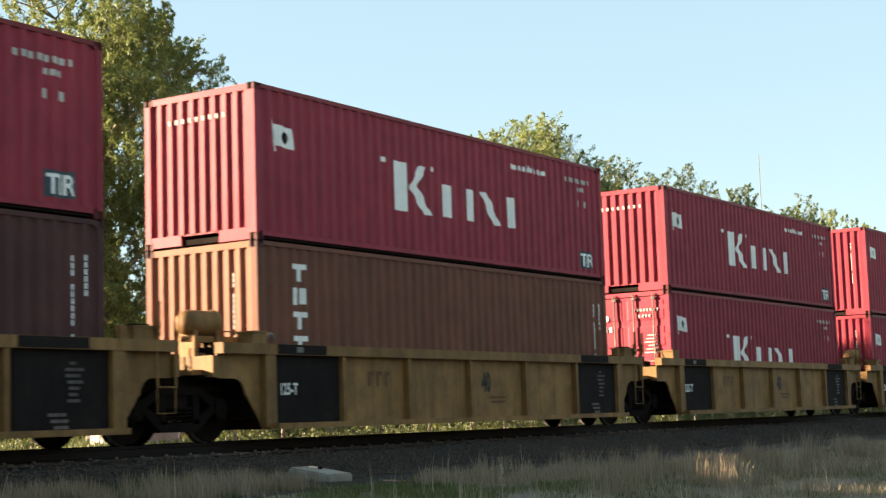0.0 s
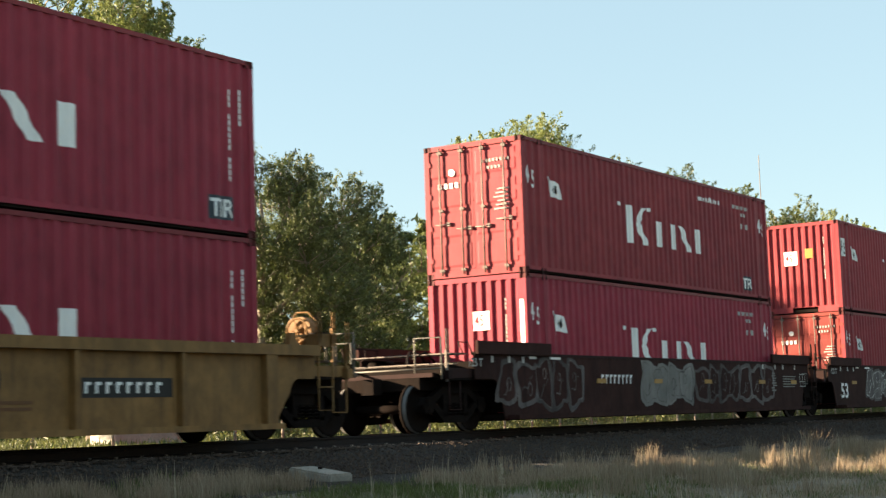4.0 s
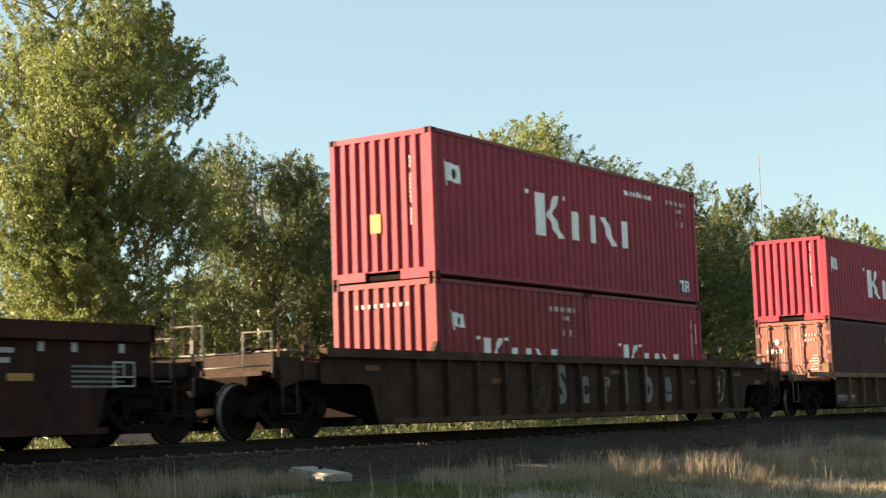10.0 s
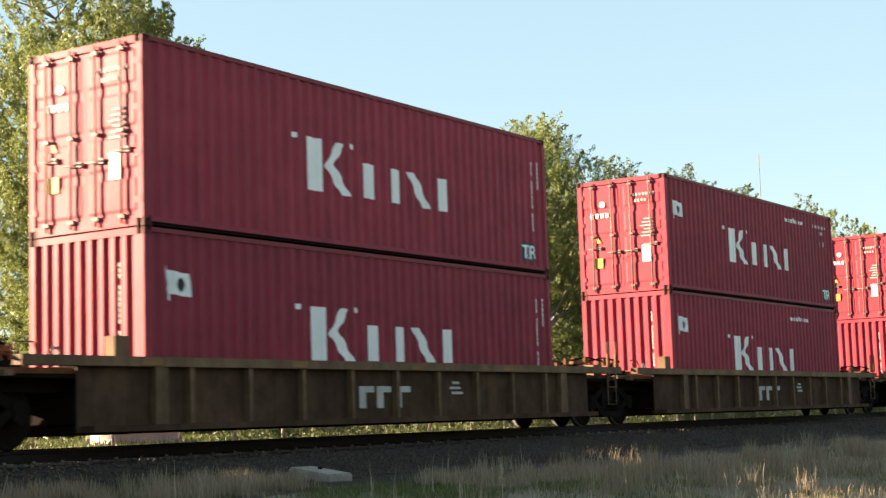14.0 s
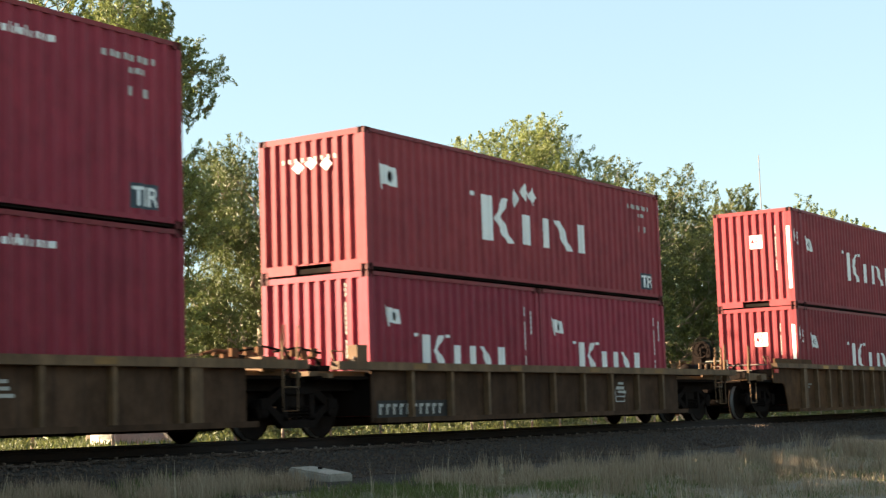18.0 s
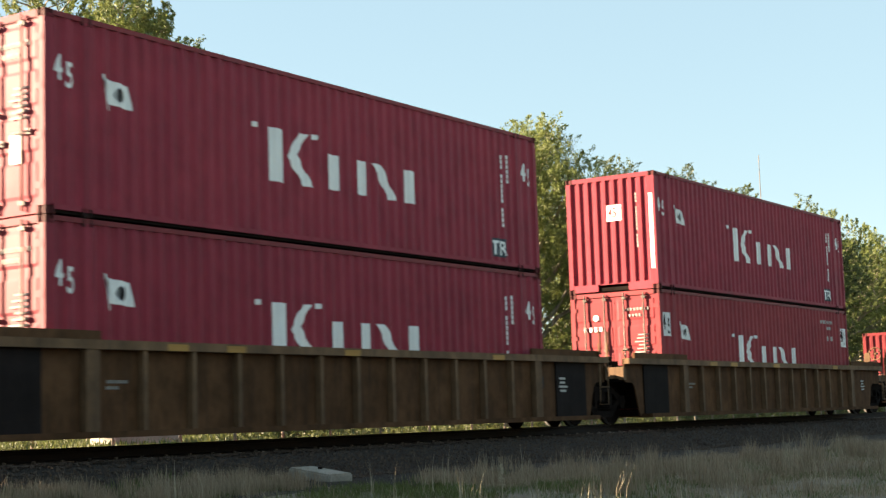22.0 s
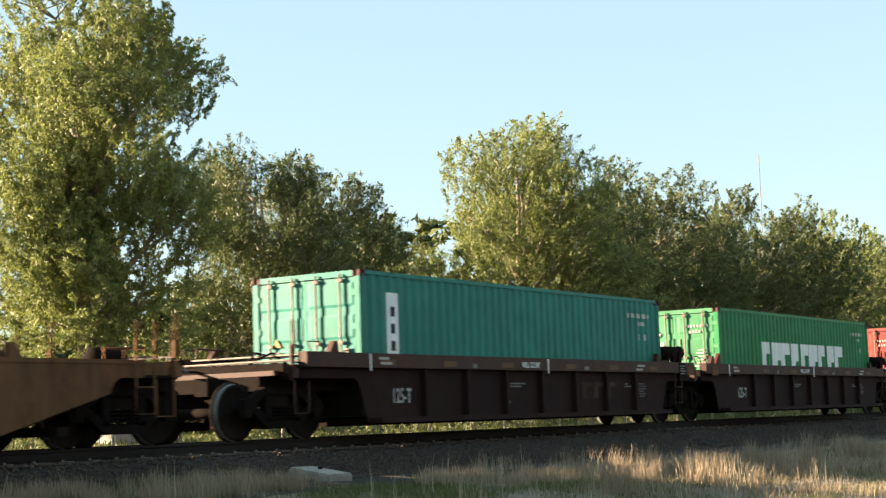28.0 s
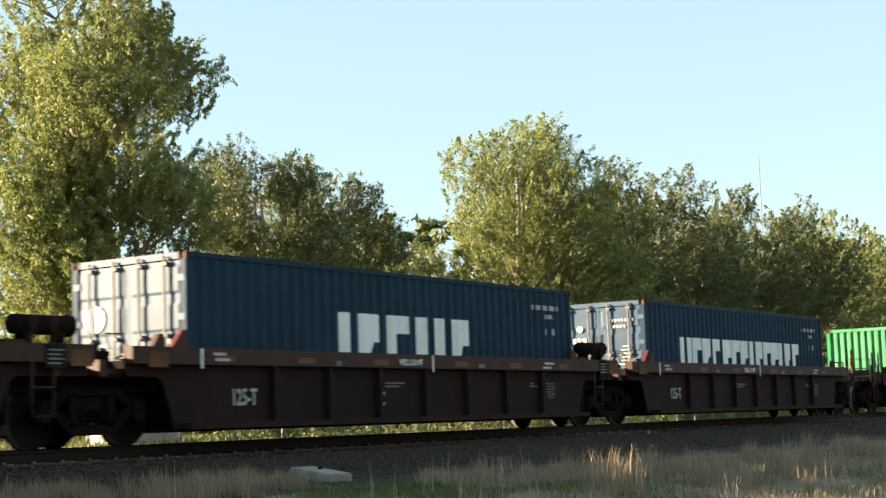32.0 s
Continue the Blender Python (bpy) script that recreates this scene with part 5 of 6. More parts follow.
    for i in range(3):
        tr = [xs[i] + (1.1 if i == 0 else 0)] + ([303.2] if i == 2 else [])
        well_car("olive53", xs[i], xs[i + 1], tr, lab, guard=True, free=(i == 0, i == 2), dark_ends=(i > 0, i < 2), wheel_brake=305.85 if i == 2 else None,
                 marks=[small_print(16.9, 1.0, 4, 0.5), car_text("53", 16.0, 0.80, 0.36, BLACK_MARK, 0.7, 0.1), reflectors((5.3, 6.6, 9.6, 14.4), 1.42, None, 0.152), small_print(3.9, 0.9, 2, 0.5, FAINT_MARK, 0.02)])
    # single yellow car, low load
    well_car("yellow40", 306.1, 325.2, [307.3, 323.9], "ochre yellow single well car with hand brake", free=(True, True),
             marks=[name_block(4.25, 0.51, 0.16, (0.15,) * 9, WHITE, plate=2.22), car_text("40", 8.57, 0.46, 0.60, BLACK_MARK, 0.6, bold=0.05), outline_sign(14.6, 0.66, 0.44, 0.26), name_block(12.05, 0.42, 0.55, (0.36, 0.36, 0.45), BROWN_MARK), small_print(14.7, 0.8, 2, 0.4, BLACK_MARK, 0.02, 0.10), reflectors((4.4, 7.9, 11.3, 14.6), 1.2, None, 0.152)])
    # single smooth tan car
    well_car("tan_smooth", 325.9, 345.6, [327.0, 344.4], "tan brown smooth-sided single well car with hand brake", free=(True, True), wheel_brake=326.1,
             marks=[name_block(5.05, 0.90, 0.17, (0.11,) * 10, GREY_MARK, plate=2.0)])
    # five dark brown wells
    lab = "dark brown articulated well car with ribbed sides"
    xs = (347.5, 363.25, 379.2, 395.15, 411.05, 428.2)
    for i in range(5):
        tr = [xs[i] + (0.5 if i == 0 else 0.58)] + ([427.1] if i == 4 else [])
        well_car("brown40", xs[i], xs[i + 1], tr, lab, free=(i == 0, i == 4),
                 marks=[car_text("125-T", 3.22, 0.56, 0.36, GREY_MARK, 0.70), car_text("WELL LD LMT", 7.55, 1.23, 0.15, WHITE, 0.78, 0.156)] + ([car_text("AEDC"[i], 7.1, 0.52, 0.34, GREY_MARK, 0.7)] if i < 4 else []) + ([name_block(10.3, 0.6, 0.35, (0.46, 0.46, 0.56), MUD)] if i == 0 else []) + [small_print(12.3, 0.9, 2, 0.4, FAINT_MARK, 0.02, 0.03), reflectors((2.9, 4.9, 7.0, 9.6, 11.6, 13.6), 1.27, BROWN_MARK, 0.152), small_print(2.6, 1.32, 2, 0.5, GREY_MARK, 0.16), small_print(13.0, 0.9, 6, 0.45, SPRAY, 0.02, 0.03), small_print(7.2, 0.9, 2, 0.7, FAINT_MARK, 0.02, 0.03), small_print(5.6, 1.2, 1, 0.25, FAINT_MARK, 0.16, 0.08), small_print(10.2, 1.2, 1, 0.25, FAINT_MARK, 0.16, 0.08),
                        small_print(12.7, 1.30, 2, 0.5, GREY_MARK, 0.16)] + [car_polys("stripe", lambda hp, top: [rect(-hp + 2.35, -hp + 2.40, 1.12, 1.42), rect(-hp + 8.6, -hp + 8.65, 1.12, 1.42)], WHITE)])
    well_car("mud48", 429.3, 449.5, [430.4, 448.4], "grimy olive ribbed single well car", free=(True, True))

    F = 0.335
    R = RED_LAB
    # x, lower list, upper list
    container(3.51, F, 40, H96, PLUM, label="dull plum corrugated container with yellow sticker", marks=("codev",))
    container(3.51, F + H96 + 0.01, 40, H86, RED, label=R, marks=("logo", "flag", "web", "code", "tir"))
    container(19.05, F, 40, H96, RUST_BROWN, label="rust brown corrugated container with upright white blocks", marks=("triton", "codev", "endcode"), door_skin=LIT_RUST)
    container(19.05, F + H96 + 0.01, 40, H86, RED, label=R, marks=("logo", "flag", "web", "code", "tir", "endbars"))
    container(34.59, F, 40, H96, RED, "doors", label="crimson container, locked doors leading, white emblem", marks=("logo", "flag", "code", "doorbars"))
    container(34.59, F + H96 + 0.01, 40, H86, RED, label=R, marks=("logo", "flag", "web", "code", "tir", "endbars"))
    container(50.12, F, 40, H96, RED, label=R, marks=("logo", "flag", "codev", "endcode"))
    container(50.12, F + H96 + 0.01, 40, H96, RED, label=R, marks=("logo", "flag", "codev", "tir", "endcode"))
    D45 = "crimson 45-foot container, locked doors leading, white emblem"
    P45 = "crimson 45-foot container with white emblem and numbers"
    container(70.90, F, 45, H96, RED, label=P45, marks=("logo", "flag", "code", "n45", "endwhite"))
    container(70.90, F + H96 + 0.01, 45, H96, RED_FADED, "doors", label=D45, marks=("logo", "flag", "web", "code", "n45", "tir", "doorbars"))
    container(90.73, F, 45, H96, RED_FADED, "doors", label="faded red 45-foot container, orange-red doors leading", marks=("logo", "flag", "code", "n45", "doorbars"), door_skin=RED_ORANGE)
    container(90.73, F + H96 + 0.01, 45, H96, RED_FADED, label="faded red 45-foot container with white number plates", marks=("logo", "flag", "codev", "p45", "tir", "endnum", "endcode"))
    container(110.35, F, 45, H96, RED_ORANGE, "doors", label="orange-red 45-foot container, locked doors leading", marks=("logo", "flag", "code", "p45", "doorbars"))
    container(110.35, F + H96 + 0.01, 45, H96, RED_FADED, label=P45, marks=("logo", "flag", "web", "code", "n45", "tir", "endwhite"))
    container(134.74, F, 20, H86, RED_DARK, label="dark red 20-foot container with white emblem", marks=("logo", "flag", "code", "endbars"))
    container(134.74 + 6.12, F, 20, H86, RED, label="crimson 20-foot container with white emblem", marks=("logo", "codev"))
    container(134.74, F + H86 + 0.01, 40, H96, RED, label=R, marks=("logo_high", "flag", "web", "code", "tir", "yellow", "endcode"))
    container(156.67, F, 20, H86, PLUM, "doors", label="dull plum 20-foot container, doors leading", marks=("codev", "doorbars"), door_skin=PALE_END)
    container(156.67 + 6.12, F, 20, H86, PLUM, label="dull plum 20-foot container with upright white shapes", marks=("tex", "code"))
    container(156.67, F + H86 + 0.01, 40, H86, RED, label="weathered crimson container with white block emblem and soot runs", marks=("soot", "logo", "flag", "web", "code", "tir", "endcode"))
    HX = 209.62
    DD = "crimson container, locked doors leading, white emblem"
    for x, up in ((173.55, ("logo", "codev", "tir")), (191.72, ("logo", "flag", "web", "code", "tir")), (HX, ("logo", "flag", "web", "code", "tir"))):
        container(x, F, 40, H96, RED, label=R, marks=("logo", "flag", "codev" if x < 190 else "web", "endcode"))
        container(x, F + H96 + 0.01, 40, H96, RED, "doors", label=DD, marks=up + ("doorbars", "doorstick"))
    for dx in (0.0, 6.12):
        container(226.52 + dx, F, 20, H86, RED, label="crimson 20-foot container with white emblem", marks=("logo", "flag", "codev", "endcode"))
    container(226.52, F + H86 + 0.01, 40, H86, RED_FADED, label="faded crimson container with white emblem and diamonds", marks=("logo", "flag", "diamond", "code", "tir", "endbars"))
    container(247.76, F, 45, H96, RED_FADED, label="faded red 45-foot container with white numbers", marks=("logo", "flag", "code", "n45", "endwhite"))
    container(247.76, F + H96 + 0.01, 45, H96, RED_FADED, label="faded red 45-foot container with white numbers", marks=("logo", "flag", "code", "n45", "tir", "endwhite"))
    container(267.39, F, 45, H96, RED, "doors", label=D45, marks=("logo", "flag", "codev", "n45", "doorbars"))
    container(267.39, F + H96 + 0.01, 45, H96, RED, "doors", label=D45, marks=("logo", "flag", "codev", "n45", "tir", "doorbars", "doorstick"))
    container(286.87, F, 45, H96, RED_FADED, "doors", label="faded red 45-foot container, doors leading", marks=("logo", "flag", "code", "p45", "doorbars"))
    container(286.87, F + H96 + 0.01, 45, H96, RED, label=P45, marks=("logo", "flag", "codev", "n45", "tir", "endwhite"))
    container(309.52, F, 20, H86, RED_DARK, label="dark red 20-foot container with white emblem", marks=("logo", "flag", "code", "endcode"))
    container(309.52 + 6.12, F, 20, H86, RED, label="crimson 20-foot container with white emblem", marks=("logo", "flag", "code"))
    container(329.58, F, 20, H86, RUST_BROWN, label="rust brown 20-foot container with upright white blocks", marks=("triton", "codev", "endcode"), door_skin=LIT_RUST)
    container(329.58 + 6.12, F, 20, H86, RUST_BROWN, label="plain rust brown 20-foot container", marks=("codev",))
    container(329.58, F + H86 + 0.01, 40, H86, RED, label=R, marks=("logo", "flag", "code", "tir", "endcode"))
    container(350.0, F, 40, H86, TEAL, "doors", label="teal corrugated container, doors leading, white label", marks=("plate_c", "code", "doorstick"))
    container(365.74, F, 40, H86, GREEN, "doors", label="bright green corrugated container with paler green doors and white shapes", marks=("name_green", "code", "doorbars"), door_skin=GREEN_PALE)
    container(381.66, F, 40, H86, OXIDE, "doors", label="red oxide container, doors leading, white upright label", marks=("gv", "codev", "doorbars"), door_skin=RED_ORANGE)
    container(397.51, F, 40, H86, BLUE, "doors", label="dark blue container with pale doors and white shapes", marks=("name_blue", "code", "round"), door_skin=GREYBLUE)
    container(413.32, F, 40, H86, BLUE, "doors", label="dark blue container with pale doors and white shapes", marks=("name_blue2", "code", "doorbars"), door_skin=GREYBLUE)
    container(432.9, F, 40, H86, GREEN, label="bright green corrugated container", marks=("name_green", "code"), door_skin=GREEN_PALE)


build_train()


# ---------------------------------------------------------------- ground, track
def ground_z(x, y):
    """Height of the ground, ballast bed included."""
    d = abs(y - TRACK_Y)
    bed = -0.20 if d < 1.55 else max(-0.20 - (d - 1.55) * 0.42, -2.0)
    if y < TRACK_Y:
        land = -0.60 - max(0.0, 14.4 - y) * 0.055 if y > 4 else -1.172 - (4 - y) * 0.02
        land = max(land, -1.45)
    else:
        land = -0.55 + min(0.25, max(0.0, y - 22) * 0.015)
    land += 0.05 * noise.noise((x * 0.35, y * 0.35, 0)) + 0.03 * noise.noise((x * 1.3, y * 1.3, 3))
    return max(bed, land)


STALK = (16.48, 10.0, -0.85)


def build_ground():
    xs = sorted(set(list(np.arange(-4, 90, 0.5)) + list(np.arange(-700, 1400, 25.0))))
    ys = sorted(set(list(np.arange(-6, 26, 0.4)) + [-600, -200, -80, -40, -20, -12, 30, 34, 38, 42, 48, 56, 70, 90, 130, 200, 400, 900, 1800]))
    verts = [(x, y, ground_z(x, y)) for y in ys for x in xs]
    n = len(xs)
    faces = [(j * n + i, j * n + i + 1, (j + 1) * n + i + 1, (j + 1) * n + i) for j in range(len(ys) - 1) for i in range(n - 1)]
    me = bpy.data.meshes.new("ground")
    me.from_pydata(verts, [], faces)
    me.materials.append(SOIL)
    me.materials.append(GRAVEL)
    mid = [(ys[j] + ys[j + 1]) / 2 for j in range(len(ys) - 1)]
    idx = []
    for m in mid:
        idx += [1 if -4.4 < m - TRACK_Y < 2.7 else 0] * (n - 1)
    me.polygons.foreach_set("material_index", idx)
    for p in me.polygons:
        p.use_smooth = True
    tagged(new("ground", me), "dry grassy soil and grey gravel beside the track", "ground", kind="structure")


def stones():
    """Crushed stone on the ballast slope."""
    rng = np.random.default_rng(4)
    n = 26000
    x = 8 + 62 * rng.random(n) ** 1.5
    y = TRACK_Y - 1.0 - 1.95 * rng.random(n)
    z = np.array([ground_z(a, b) for a, b in zip(x, y)])
    r = rng.uniform(0.013, 0.030, n)
    base = np.array([(1, 0, 0), (0, 1, 0), (-1, 0, 0), (0, -1, 0), (0, 0, 1), (0, 0, -1)], float)
    v = base[None] * r[:, None, None] * rng.uniform(0.7, 1.3, (n, 6, 1)) + rng.normal(0, 0.005, (n, 6, 3))
    v += np.stack([x, y, z + r * 0.4], 1)[:, None]
    f0 = np.array([(0, 1, 4), (1, 2, 4), (2, 3, 4), (3, 0, 4), (1, 0, 5), (2, 1, 5), (3, 2, 5), (0, 3, 5)])
    f = (f0[None] + 6 * np.arange(n)[:, None, None]).reshape(-1, 3)
    me = bpy.data.meshes.new("ballast_stones")
    me.from_pydata(v.reshape(-1, 3).tolist(), [], f.tolist())
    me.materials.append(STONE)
    tagged(new("ballast_stones", me), "grey crushed stone ballast on the track bed", "ballast", kind="stuff")


def blades(name, label, material, spots, per, hgt, wid, spread, lean, seed):
    """Grass: tufts of bent blades at spots (x, y)."""
    rng = np.random.default_rng(seed)
    m = len(spots)
    n = m * per
    sx = np.repeat(spots[:, 0], per) + rng.normal(0, spread, n)
    sy = np.repeat(spots[:, 1], per) + rng.normal(0, spread, n)
    tall = np.repeat(rng.uniform(0.55, 1.0, m), per)
    sz = np.array([ground_z(a, b) for a, b in zip(sx, sy)]) - 0.02
    h = hgt * tall * rng.uniform(0.45, 1.1, n)
    w = wid * rng.uniform(0.6, 1.3, n)
    az = rng.uniform(0, 2 * np.pi, n)
    ln = h * lean * rng.uniform(0.2, 1.2, n)
    dx, dy = np.cos(az), np.sin(az)
    px, py = -dy, dx
    b = np.stack([sx, sy, sz], 1)
    side = np.stack([px * w, py * w, 0 * w], 1)
    midp = b + np.stack([dx * ln * 0.3, dy * ln * 0.3, h * 0.6], 1)
    tip = b + np.stack([dx * ln, dy * ln, h], 1)
    v = np.stack([b - side, b + side, midp + side * 0.7, midp - side * 0.7, tip], 1).reshape(-1, 3)
    k = 5 * np.arange(n)[:, None]
    quads = (k + np.array([[0, 1, 2, 3]])).tolist()
    tris = (k + np.array([[3, 2, 4]])).tolist()
    me = bpy.data.meshes.new(name)
    me.from_pydata(v.tolist(), [], quads + tris)
    me.materials.append(material)
    tagged(new(name, me), label, "grass", kind="stuff")


def build_grass():
    rng = np.random.default_rng(7)

    def edge(x):
        """The grass ends nearer the ballast at its left end."""
        return 14.9 if x < 18 else max(12.4, 14.9 - (x - 18) * 0.5) + 0.4 * noise.noise((x * 0.7, 2.0, 0))

    def field(n, y0, y1, clump, seed):
        x = 9 + 60 * rng.random(n) ** 1.3
        y = y0 + (y1 - y0) * rng.random(n)
        keep = [noise.noise((a * 0.5, b * 0.9, seed)) > clump for a, b in zip(x, y)]
        keep = [k and b < edge(a) and not (17.2 < a < 20.0 and 13.2 < b < 15.2) for k, a, b in zip(keep, x, y)]
        return np.stack([x, y], 1)[np.array(keep)]
    def tufts(n, x0, x1, y0, y1, least, seed):
        x, y = rng.uniform(x0, x1, n), rng.uniform(y0, y1, n)
        ok = [noise.noise((p * 0.55, q * 0.8, seed)) > least and p / q > 0.8 and q < edge(p) and not (17.2 < p < 20.0 and 13.2 < q < 15.2) for p, q in zip(x, y)]
        return np.stack([x, y], 1)[np.array(ok)]
    DRY = "tall dry straw-coloured grass tufts beside the ballast"
    blades("dry_grass", DRY, DRY_BLADE, tufts(330, 10.5, 17.2, 13.2, 14.9, -0.3, 1), 44, 0.36, 0.0036, 0.07, 0.42, 1)
    blades("dry_grass", DRY, DRY_BLADE, tufts(1250, 20.2, 50, 6.6, 13.0, 0.20, 2), 60, 0.50, 0.0040, 0.075, 0.42, 11)
    blades("dry_grass", DRY, DRY_BLADE, tufts(560, 18.5, 60, 12.6, 14.5, 0.08, 9), 40, 0.33, 0.0036, 0.075, 0.40, 5)
    big = np.array([(18.9, 9.6), (19.2, 9.9), (21.2, 9.2), (21.6, 9.6), (24.9, 8.9), (25.3, 9.4), (28.0, 10.2)])
    blades("dry_grass", "large clumps of tall straw-coloured grass", DRY_BLADE, big, 150, 0.74, 0.0046, 0.17, 0.45, 31)
    blades("dry_grass", "small clump of straw-coloured grass at the gravel's edge", DRY_BLADE, np.array([(22.5, 13.5), (22.8, 13.7)]), 60, 0.34, 0.004, 0.16, 0.5, 32)
    blades("dry_grass", "loose brownish grass along the gravel's edge", DRY_BLADE, tufts(520, 18.8, 30, 11.4, 13.9, -0.25, 17), 34, 0.30, 0.0036, 0.10, 0.55, 33)
    blades("pale_grass", "bleached grass stems with thin heads", PALE_BLADE, tufts(330, 10.5, 46, 7.0, 14.8, 0.05, 4), 10, 0.66, 0.0034, 0.07, 0.35, 6)
    blades("green_grass", "short green grass between dry tufts", GREEN_BLADE, field(5200, 7.0, 14.3, -0.12, 5), 24, 0.14, 0.0046, 0.13, 0.7, 2)
    blades("green_grass", "lush green grass in patches", GREEN_BLADE, tufts(480, 13.0, 22.5, 10.2, 12.6, 0.05, 6), 34, 0.17, 0.005, 0.12, 0.6, 12)
    blades("green_grass", "green grass at the foot of the ballast", GREEN_BLADE, tufts(130, 10.5, 17.0, 13.7, 14.9, -0.1, 3), 40, 0.22, 0.005, 0.11, 0.6, 13)
    blades("low_dry_grass", "low dry grass in a loose mat", DRY_BLADE, tufts(2000, 18.5, 42, 6.6, 12.9, -0.45, 21), 14, 0.22, 0.0042, 0.15, 0.7, 23)
    blades("low_dry_grass", "low matted dry grass", DRY_BLADE, field(1700, 7.0, 14.8, -0.3, 8), 16, 0.13, 0.004, 0.16, 1.2, 3)
    # weeds behind the track
    spots = np.stack([10 + 110 * rng.random(2600), 20.3 + 9 * rng.random(2600)], 1)
    spots = spots[[not 0.90 < a / b < 1.12 for a, b in spots]]
    low = np.stack([rng.uniform(16, 46, 2400), 20.3 + 16 * rng.random(2400)], 1)
    blades("low_weeds", "low green weeds on the soil behind the track", WEED, low, 12, 0.20, 0.012, 0.30, 0.7, 14)
    back = np.stack([rng.uniform(22, 64, 2200), rng.uniform(36, 66, 2200)], 1)
    blades("low_weeds", "broad-leaved weeds on the soil under the trees", WEED, back, 9, 0.34, 0.030, 0.35, 0.8, 15)
    blades("weeds", "sunlit yellow-green weeds behind the track", WEED, spots, 14, 0.42, 0.012, 0.30, 0.6, 4)


def build_track():
    tr = new("track")
    tagged(tr, "railway track on timber sleepers", "track", kind="structure")
    tr.location = (0, TRACK_Y, 0)

    def rail(bm):
        prof = [(-0.07, -0.18), (0.07, -0.18), (0.07, -0.165), (0.012, -0.14), (0.012, -0.045), (0.036, -0.035), (0.036, -0.004), (0.026, 0.0), (-0.026, 0.0), (-0.036, -0.004), (-0.036, -0.035), (-0.012, -0.045), (-0.012, -0.14), (-0.07, -0.165)]
        a = [bm.verts.new((-480, y, z)) for y, z in prof]
        b = [bm.verts.new((620, y, z)) for y, z in prof]
        for i in range(len(prof)):
            j = (i + 1) % len(prof)
            bm.faces.new((a[i], a[j], b[j], b[i]))
    for s in (-1, 1):
        shared("rail", "rail", rail, RAIL_STEEL, tr, "dark rusty steel rail", at=(0, s * 0.753, 0))
    for i in range(150):
        shared("sleeper", "sleeper", lambda bm: box(bm, -0.115, 0.115, -1.3, 1.3, -0.36, -0.185), TIMBER, tr, at=(4 + i * 0.52, 0, 0))
    for i in range(120):
        shared("tie_plate", "tieplate", lambda bm: (box(bm, -0.09, 0.09, -0.17, 0.17, -0.186, -0.17), box(bm, -0.07, -0.03, -0.10, -0.065, -0.17, -0.145)), STEEL, tr, at=(8 + i * 0.52, -0.753, 0))
    # concrete block at the toe of the ballast
    bm = bmesh.new()
    prism(bm, [(-0.29, -0.30), (0.29, -0.30), (0.27, 0.0), (-0.27, 0.0)], -0.42, 0.42)
    bmesh.ops.bevel(bm, geom=bm.edges[:], offset=0.025, segments=2, affect='EDGES')
    blk = tagged(link_mesh("concrete_block", as_mesh("concrete_block", bm), CONCRETE), "pale weathered concrete block on the gravel", "concrete block")
    blk.matrix_world = pose(18.55, 14.43, -0.455, 8, 0, -4)
    bm = bmesh.new()
    tube(bm, [(0, 0, -0.01), (0, 0, 0.03)], 0.035, 10)
    part("lifting_eye", bm, IRON, blk, at=(0.1, 0.1, 0))


    # a pale seed stalk in the grass
    stalk = tagged(new("seed_stalk"), "pale dry seed stalk standing in the grass", "weed")
    stalk.location = STALK
    bm = bmesh.new()
    tube(bm, [(0, 0, -0.05), (0.01, 0, 0.25), (0.0, 0.01, 0.52)], [0.006, 0.005, 0.003], 5)
    part("stem", bm, PALE_BLADE, stalk)
    rng = random.Random(5)
    bm = bmesh.new()
    for k in range(34):
        z = 0.26 + 0.26 * rng.random()
        a, r = rng.uniform(0, 6.3), 0.030 * (1.2 - (z - 0.26) * 3)
        bmesh.ops.create_icosphere(bm, subdivisions=1, radius=0.013, matrix=Matrix.Translation((r * math.cos(a), r * math.sin(a), z)))
    part("seed_head", bm, PALE_BLADE, stalk, "pale fluffy seed head")


def build_far_side():
    # low building behind the weeds, its corner lit
    hut = new("low_building")
    tagged(hut, "low building with white end and greyish pink wall", "building")
    hut.location = (41.0, 42.0, -0.6)
    bm = bmesh.new()
    box(bm, -1.42, -1.36, -2.0, -0.82, 0, 1.0)
    part("white_wall", bm, PLASTER, hut, "sunlit white plaster wall")
    bm = bmesh.new()
    box(bm, -1.36, 1.94, -2.0, -0.82, 0, 0.95)
    part("pink_wall", bm, PINK_WALL, hut, "greyish pink wall")
    bm = bmesh.new()
    box(bm, -1.5, 2.0, -2.1, -0.75, 1.0, 1.08)
    part("roof", bm, CONCRETE, hut)
    # mast far behind the trees
    mast = new("mast")
    tagged(mast, "thin grey radio mast far behind the trees", "mast")
    mast.location = (205.0, 80.0, -0.5)
    bm = bmesh.new()
    tube(bm, [(0, 0, 0), (0, 0, 36.5)], [0.10, 0.05], 6)
    part("pole", bm, STEEL, mast)
    bm = bmesh.new()
    for k in range(8):
        box(bm, -0.4, 0.4, -0.05, 0.05, 6 + 3 * k, 6.1 + 3 * k)
    part("bracing", bm, STEEL, mast)
    # fence posts under the trees
    for i in range(34):
        p = shared("fence_post", "fpost", lambda bm: tube(bm, [(0, 0, -0.1), (0.01, 0, 1.2)], [0.05, 0.045], 7), BARK, None, at=(20 + i * 2.6, 31.0 + 0.3 * math.sin(i), -0.5))
        tagged(p, "grey weathered wooden fence post", "fence post", "fence posts")


